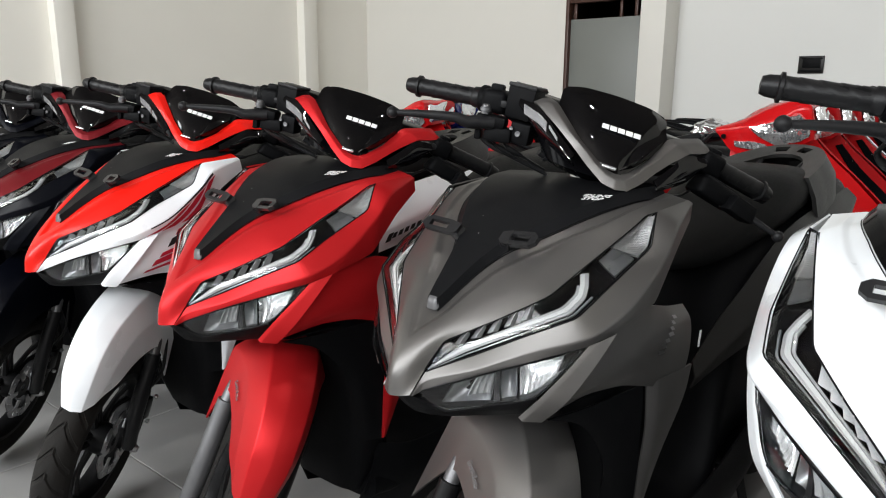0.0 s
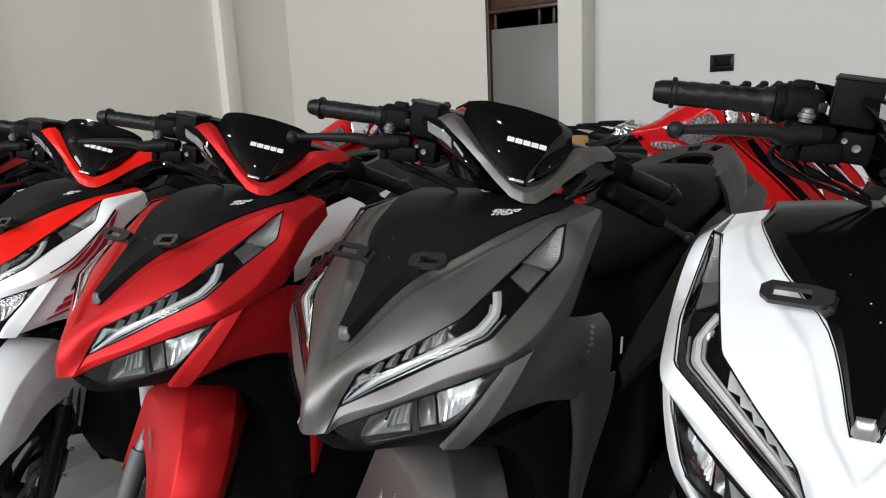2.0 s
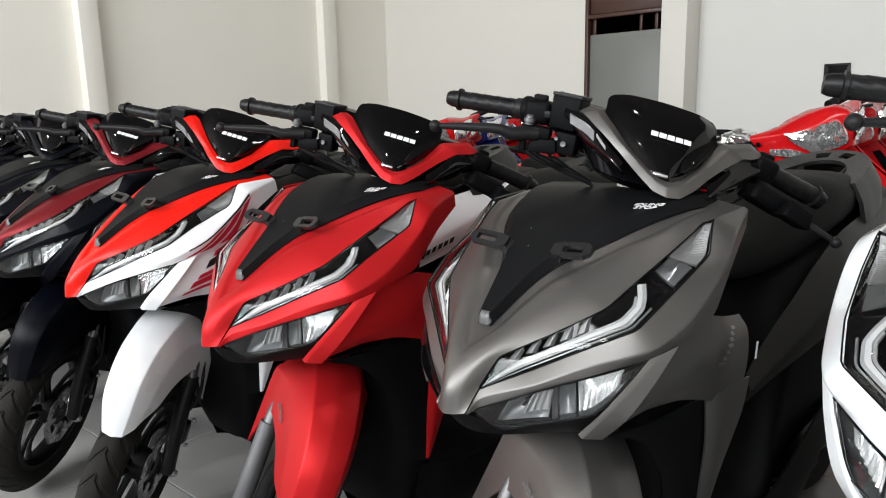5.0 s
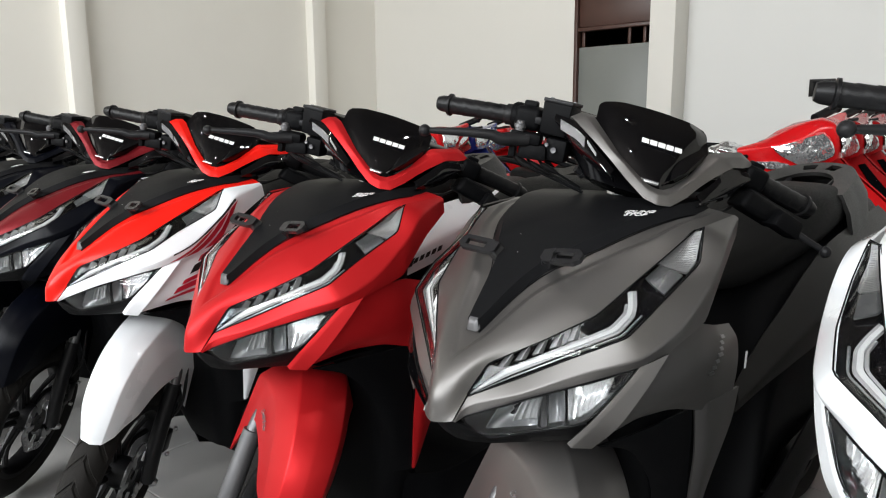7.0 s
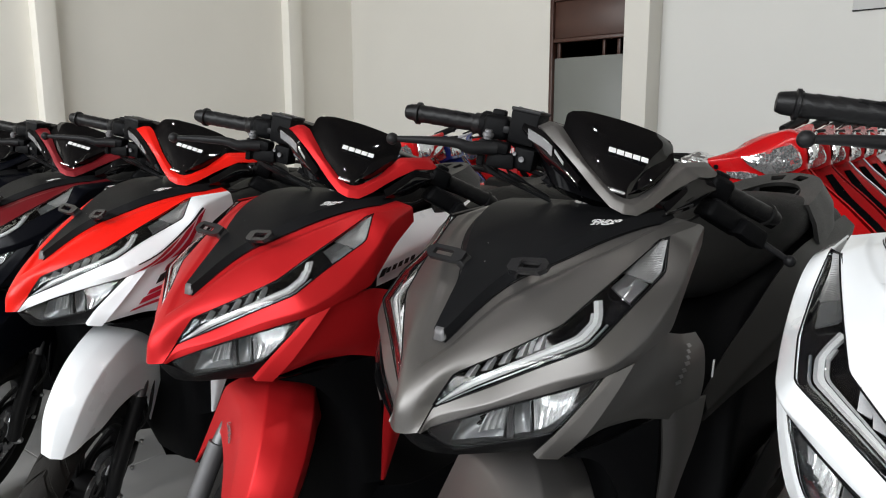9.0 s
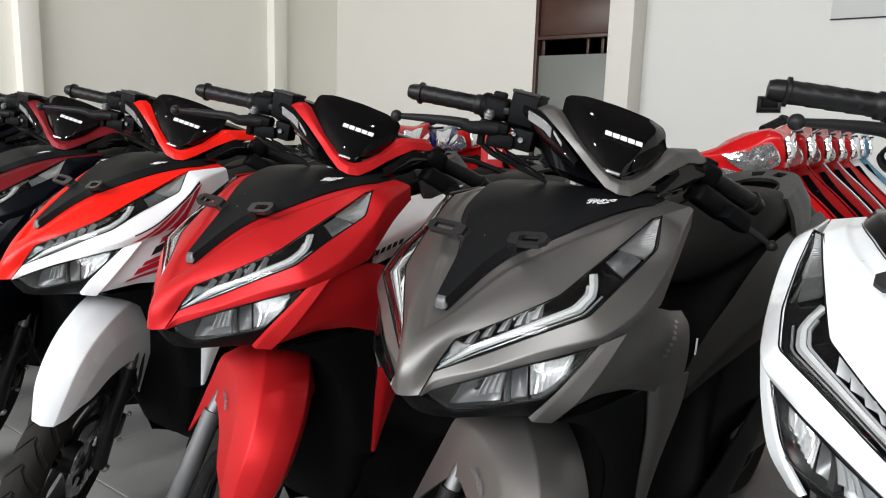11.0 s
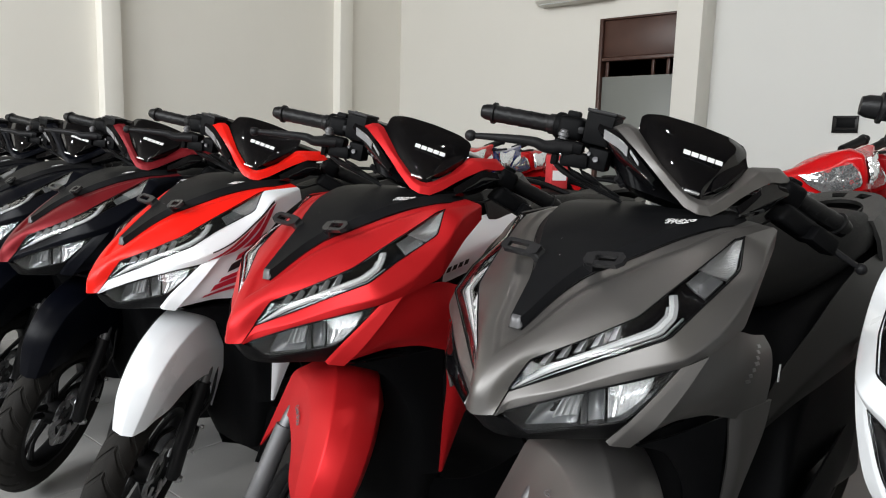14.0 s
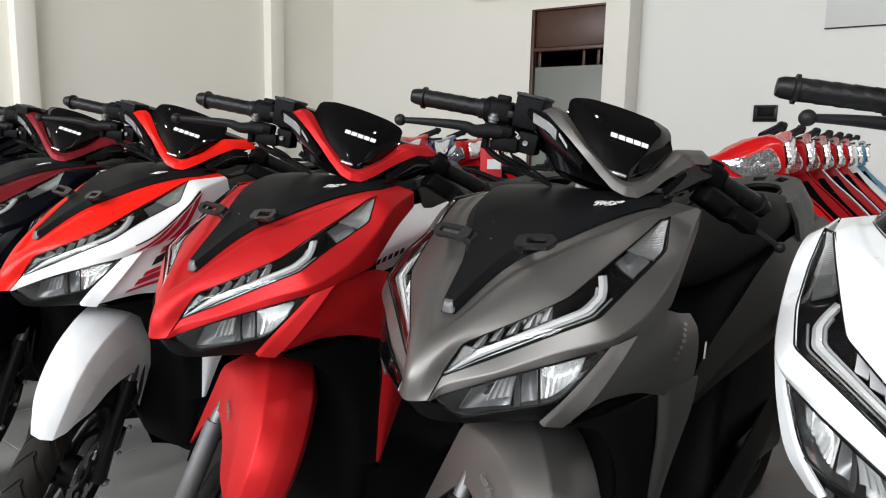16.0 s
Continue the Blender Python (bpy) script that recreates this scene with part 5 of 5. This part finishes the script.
        part("leg_shield", shell([[(s * a, b, c) for a, b, c in q] for q in (
            [(0.02, 0.02, 0.925), (0.026, 0.08, 0.86), (0.03, 0.17, 0.78), (0.036, 0.27, 0.68), (0.03, 0.34, 0.60), (0.02, 0.37, 0.55)],
            [(0.09, -0.03, 0.925), (0.10, 0.02, 0.86), (0.11, 0.10, 0.78), (0.105, 0.20, 0.68), (0.08, 0.27, 0.60), (0.06, 0.30, 0.54)],
            [(0.14, -0.10, 0.925), (0.165, -0.09, 0.86), (0.18, -0.02, 0.76), (0.18, 0.04, 0.64), (0.15, 0.04, 0.50), (0.13, -0.04, 0.40)],
            [(0.15, -0.18, 0.925), (0.18, -0.19, 0.86), (0.20, -0.17, 0.76), (0.21, -0.18, 0.64), (0.18, -0.22, 0.48), (0.15, -0.27, 0.36)])], 20, 9, 0.004, True), paint if s > 0 else second, bike, "glossy leg shield panel")
        # black strip added to stand in for the shaded gap between panels
        if gap_shade:
            part("shield_gap_shade", shell([[(s * a, b, c) for a, b, c in q] for q in (
                [(0.066, 0.055, 0.875), (0.082, 0.13, 0.79), (0.082, 0.225, 0.70), (0.066, 0.290, 0.62)], [(0.084, 0.038, 0.870), (0.110, 0.106, 0.782), (0.110, 0.194, 0.696), (0.090, 0.255, 0.616)])], 10, 0, 0.004, True), "panel_gloss", bike, "black strip standing in for a dark gap in the leg shield")
        part("lower_cowl", shell([[(s * a, b, c) for a, b, c in q] for q in (
            [(0.090, 0.265, 0.64), (0.085, 0.285, 0.58), (0.075, 0.290, 0.53)], [(0.175, 0.085, 0.66), (0.178, 0.065, 0.58), (0.165, 0.045, 0.50)], [(0.212, -0.17, 0.68), (0.208, -0.18, 0.58), (0.188, -0.20, 0.48)])], 12, 7, 0.005, True), second, bike, "glossy lower leg shield panel")
        grip = lathe([(s * 0.20, 0.0), (s * 0.20, 0.017), (s * 0.31, 0.017), (s * 0.312, 0.021), (s * 0.318, 0.021), (s * 0.32, 0.014), (s * 0.335, 0.012), (s * 0.335, 0.0)], 16, m=pose(0, -0.175, 0.945 if s > 0 else 0.970, 0, s * -3, s * -12))
        part("grip", grip, "rubber", bike, "black rubber grip", turned)
        part("lever", tube([(s * 0.19, -0.15, 0.972), (s * 0.24, -0.125, 0.966), (s * 0.295, -0.13, 0.956)], 0.006, 8, 10), "smoke_plastic", bike, "dark grey brake lever", turned)
        part("fork_leg", tube([(s * 0.07, 0.14, 0.62), (s * 0.075, 0.33, 0.28)], (0.016, 0.02), 10, 8), "steel", bike, "", turned)
    part("handlebar", tube([(-0.2, -0.175, 0.962), (-0.08, -0.12, 0.955), (0.08, -0.12, 0.955), (0.2, -0.175, 0.962)], 0.011, 8, 20), "black_plastic", bike, "", turned)
    part("dash", box(0.18, 0.13, 0.04, pose(0, -0.14, 0.955, -10), 0.016, 0.8, 3), "black_plastic", bike, "black instrument cover", turned)
    part("front_fender", shell([both(q) for q in ([(0.07, 0.60, 0.36), (0.03, 0.63, 0.38), (0, 0.635, 0.385)],
        [(0.075, 0.50, 0.50), (0.035, 0.53, 0.54), (0, 0.54, 0.55)], [(0.078, 0.34, 0.57), (0.035, 0.34, 0.62), (0, 0.34, 0.63)], [(0.075, 0.18, 0.50), (0.035, 0.16, 0.54), (0, 0.155, 0.55)])], 13, 13, 0.004, True), paint, bike, "glossy front fender", turned)
    wheel(bike, "front_wheel", (0, 0.33, 0.28), 0.28, 0.036, 0, turned)
    wheel(bike, "rear_wheel", (0, -1.08, 0.28), 0.28, 0.042, 0, one)
    for name, mat, stations in (("body", paint, ((-0.22, 0.06, 0.36, 0.62), (-0.40, 0.06, 0.36, 0.60), (-0.58, 0.09, 0.38, 0.70), (-0.80, 0.12, 0.50, 0.74), (-1.05, 0.12, 0.58, 0.77), (-1.35, 0.07, 0.68, 0.80))),
                                ("seat", "seat", ((-0.50, 0.05, 0.70, 0.755), (-0.58, 0.10, 0.69, 0.775), (-0.80, 0.13, 0.71, 0.785), (-1.05, 0.13, 0.74, 0.83), (-1.26, 0.10, 0.77, 0.835), (-1.30, 0.06, 0.78, 0.82)))):
        rows = [[(hw * math.copysign(abs(math.cos(a)) ** 0.6, math.cos(a)), yy, (z0 + z1) / 2 + (z1 - z0) / 2 * math.copysign(abs(math.sin(a)) ** 0.7, math.sin(a))) for a in np.linspace(0, 2 * math.pi, 20, endpoint=False)] for yy, hw, z0, z1 in stations]
        bm = grid_mesh(rows, True, True)
        bmesh.ops.recalc_face_normals(bm, faces=bm.faces)
        part(name, bm, mat, bike, "black vinyl seat" if name == "seat" else "glossy painted body", sharp=50)
    part("grab_rail", tube(both([(0.12, -1.0, 0.80), (0.13, -1.2, 0.86), (0.08, -1.36, 0.87), (0, -1.39, 0.87)]), 0.012, 8, 24), "black_plastic", bike)
    part("engine", box(0.2, 0.42, 0.26, pose(0, -0.45, 0.30), 0.05, 0.8, 3), "alloy", bike, "dark engine block")
    part("side_stand", tube([(-0.10, -0.45, 0.25), (-0.24, -0.38, 0.01)], 0.010, 8, 6), "alloy", bike)
    return bike


ROWS_BACK = (("cowl_red", "cowl_red", "glossy red motorcycle, headlight under clear wrap"), ("deep_red", "deep_red", "deep red motorcycle with wrapped headlight"), ("deep_red", "white_gloss", "deep red motorcycle with white lower panels and wrapped headlight"),
             ("deep_red", "white_gloss", "deep red and white motorcycle with wrapped headlight"), ("cowl_red", "cowl_red", "red motorcycle with wrapped headlight"), ("white_gloss", "white_gloss", "white motorcycle with wrapped headlight"),
             ("sky_blue", "white_gloss", "pale blue and white motorcycle, headlight under wrap"))
for i, (a, b, words) in enumerate(ROWS_BACK):
    motorcycle(1.23 + 0.250 * i, 2.446 + 0.300 * i, 228.5, a, b, words, "motorcycles in a row behind the scooters", 1.0, i > 0)
for x, y, a, b, words in ((-0.03, 3.74, "cowl_red", "cowl_red", "red motorcycle with a wrapped headlight behind the scooters"), (0.14, 4.02, "blue_gloss", "blue_gloss", "glossy dark blue motorcycle with wrapped headlight"),
                          (0.37, 4.46, "cowl_red", "cowl_red", "red motorcycle parked beside a blue one"), (0.57, 4.82, "cowl_red", "cowl_red", "red motorcycle near the back wall")):
    motorcycle(x, y, 228.5, a, b, words, "motorcycles further back", 0.975)

# ---- things left on the seats at the back ----
BACK = Vector((-0.749, 0.663, 0))


def on_seat(x, y, along_seat, z=0.792):
    q = Vector((x, y, z)) + BACK * along_seat
    return pose(q.x, q.y, q.z, 0, 0, 20)


carton = thing("carton", on_seat(1.23, 2.446, 1.22, 0.836), "red and white carton standing on a black seat", "carton")
part("box", box(0.085, 0.06, 0.15, pose(0, 0, 0.076), 0.003), "card_red", carton)
part("label", box(0.070, 0.002, 0.045, pose(0, -0.0315, 0.060), 0.0005, seg=1), "white_print", carton, "white label")
bars(carton, "white_print", (0, -0.0315, 0.115), (0.012, 0, 0), (0.007, 0.002, 0.022), 6, "print", "white printed word")
part("flap", box(0.06, 0.06, 0.002, pose(0.055, 0, 0.160, 0, 35, 0), 0.0005, seg=1), "white_print", carton, "white paper flap")

parcel = thing("parcel", on_seat(1.73, 3.046, 0.90), "brown taped parcel in blue wrap on a seat", "parcel")
part("box", box(0.12, 0.10, 0.075, pose(0, 0, 0.038), 0.012, 0.9, 3), "tan_card", parcel)
part("wrap", box(0.10, 0.102, 0.078, pose(-0.07, 0, 0.040), 0.018, 0.8, 3), "wrap", parcel, "crumpled bluish wrap")

bag = thing("plastic_bag", on_seat(2.23, 3.646, 0.87), "crumpled clear plastic bag on a black seat", "plastic bag")
bm = bmesh.new()
bmesh.ops.create_icosphere(bm, subdivisions=4, radius=0.1)
for v in bm.verts:
    k = 1 + 0.28 * noise.noise(v.co * 22) + 0.12 * noise.noise(v.co * 60)
    v.co = (v.co.x * 1.2 * k, v.co.y * 0.8 * k, max(-0.052, v.co.z * 0.62 * k) + 0.054)
part("film", bm, "wrap", bag, "", None, 60)


# ---- floor tiles ----
tile_mesh = mesh_of("tile", box(0.596, 0.596, 0.010, pose(0, 0, -0.005), 0.0015, seg=1), "tile")
for i in range(17):
    for j in range(15):
        t = new("tile", tile_mesh)
        t.parent = floor
        t.location = (LEFT + 0.3 + 0.6 * i, -0.3 - 0.6 * j, 0)
# those towards the front and the far side, joined
rest = []
for i in range(19):
    for j in range(20):
        if i >= 17 or j >= 15:
            x0, x1 = LEFT + 0.6 * i + 0.002, min(RIGHT, LEFT + 0.6 * (i + 1)) - 0.002
            rest.append(box(x1 - x0, 0.596, 0.010, pose((x0 + x1) / 2, -0.3 - 0.6 * j, -0.005), 0.0015, seg=1))
tagged(part("tile_field", join(*rest), "tile", floor), kind="stuff")
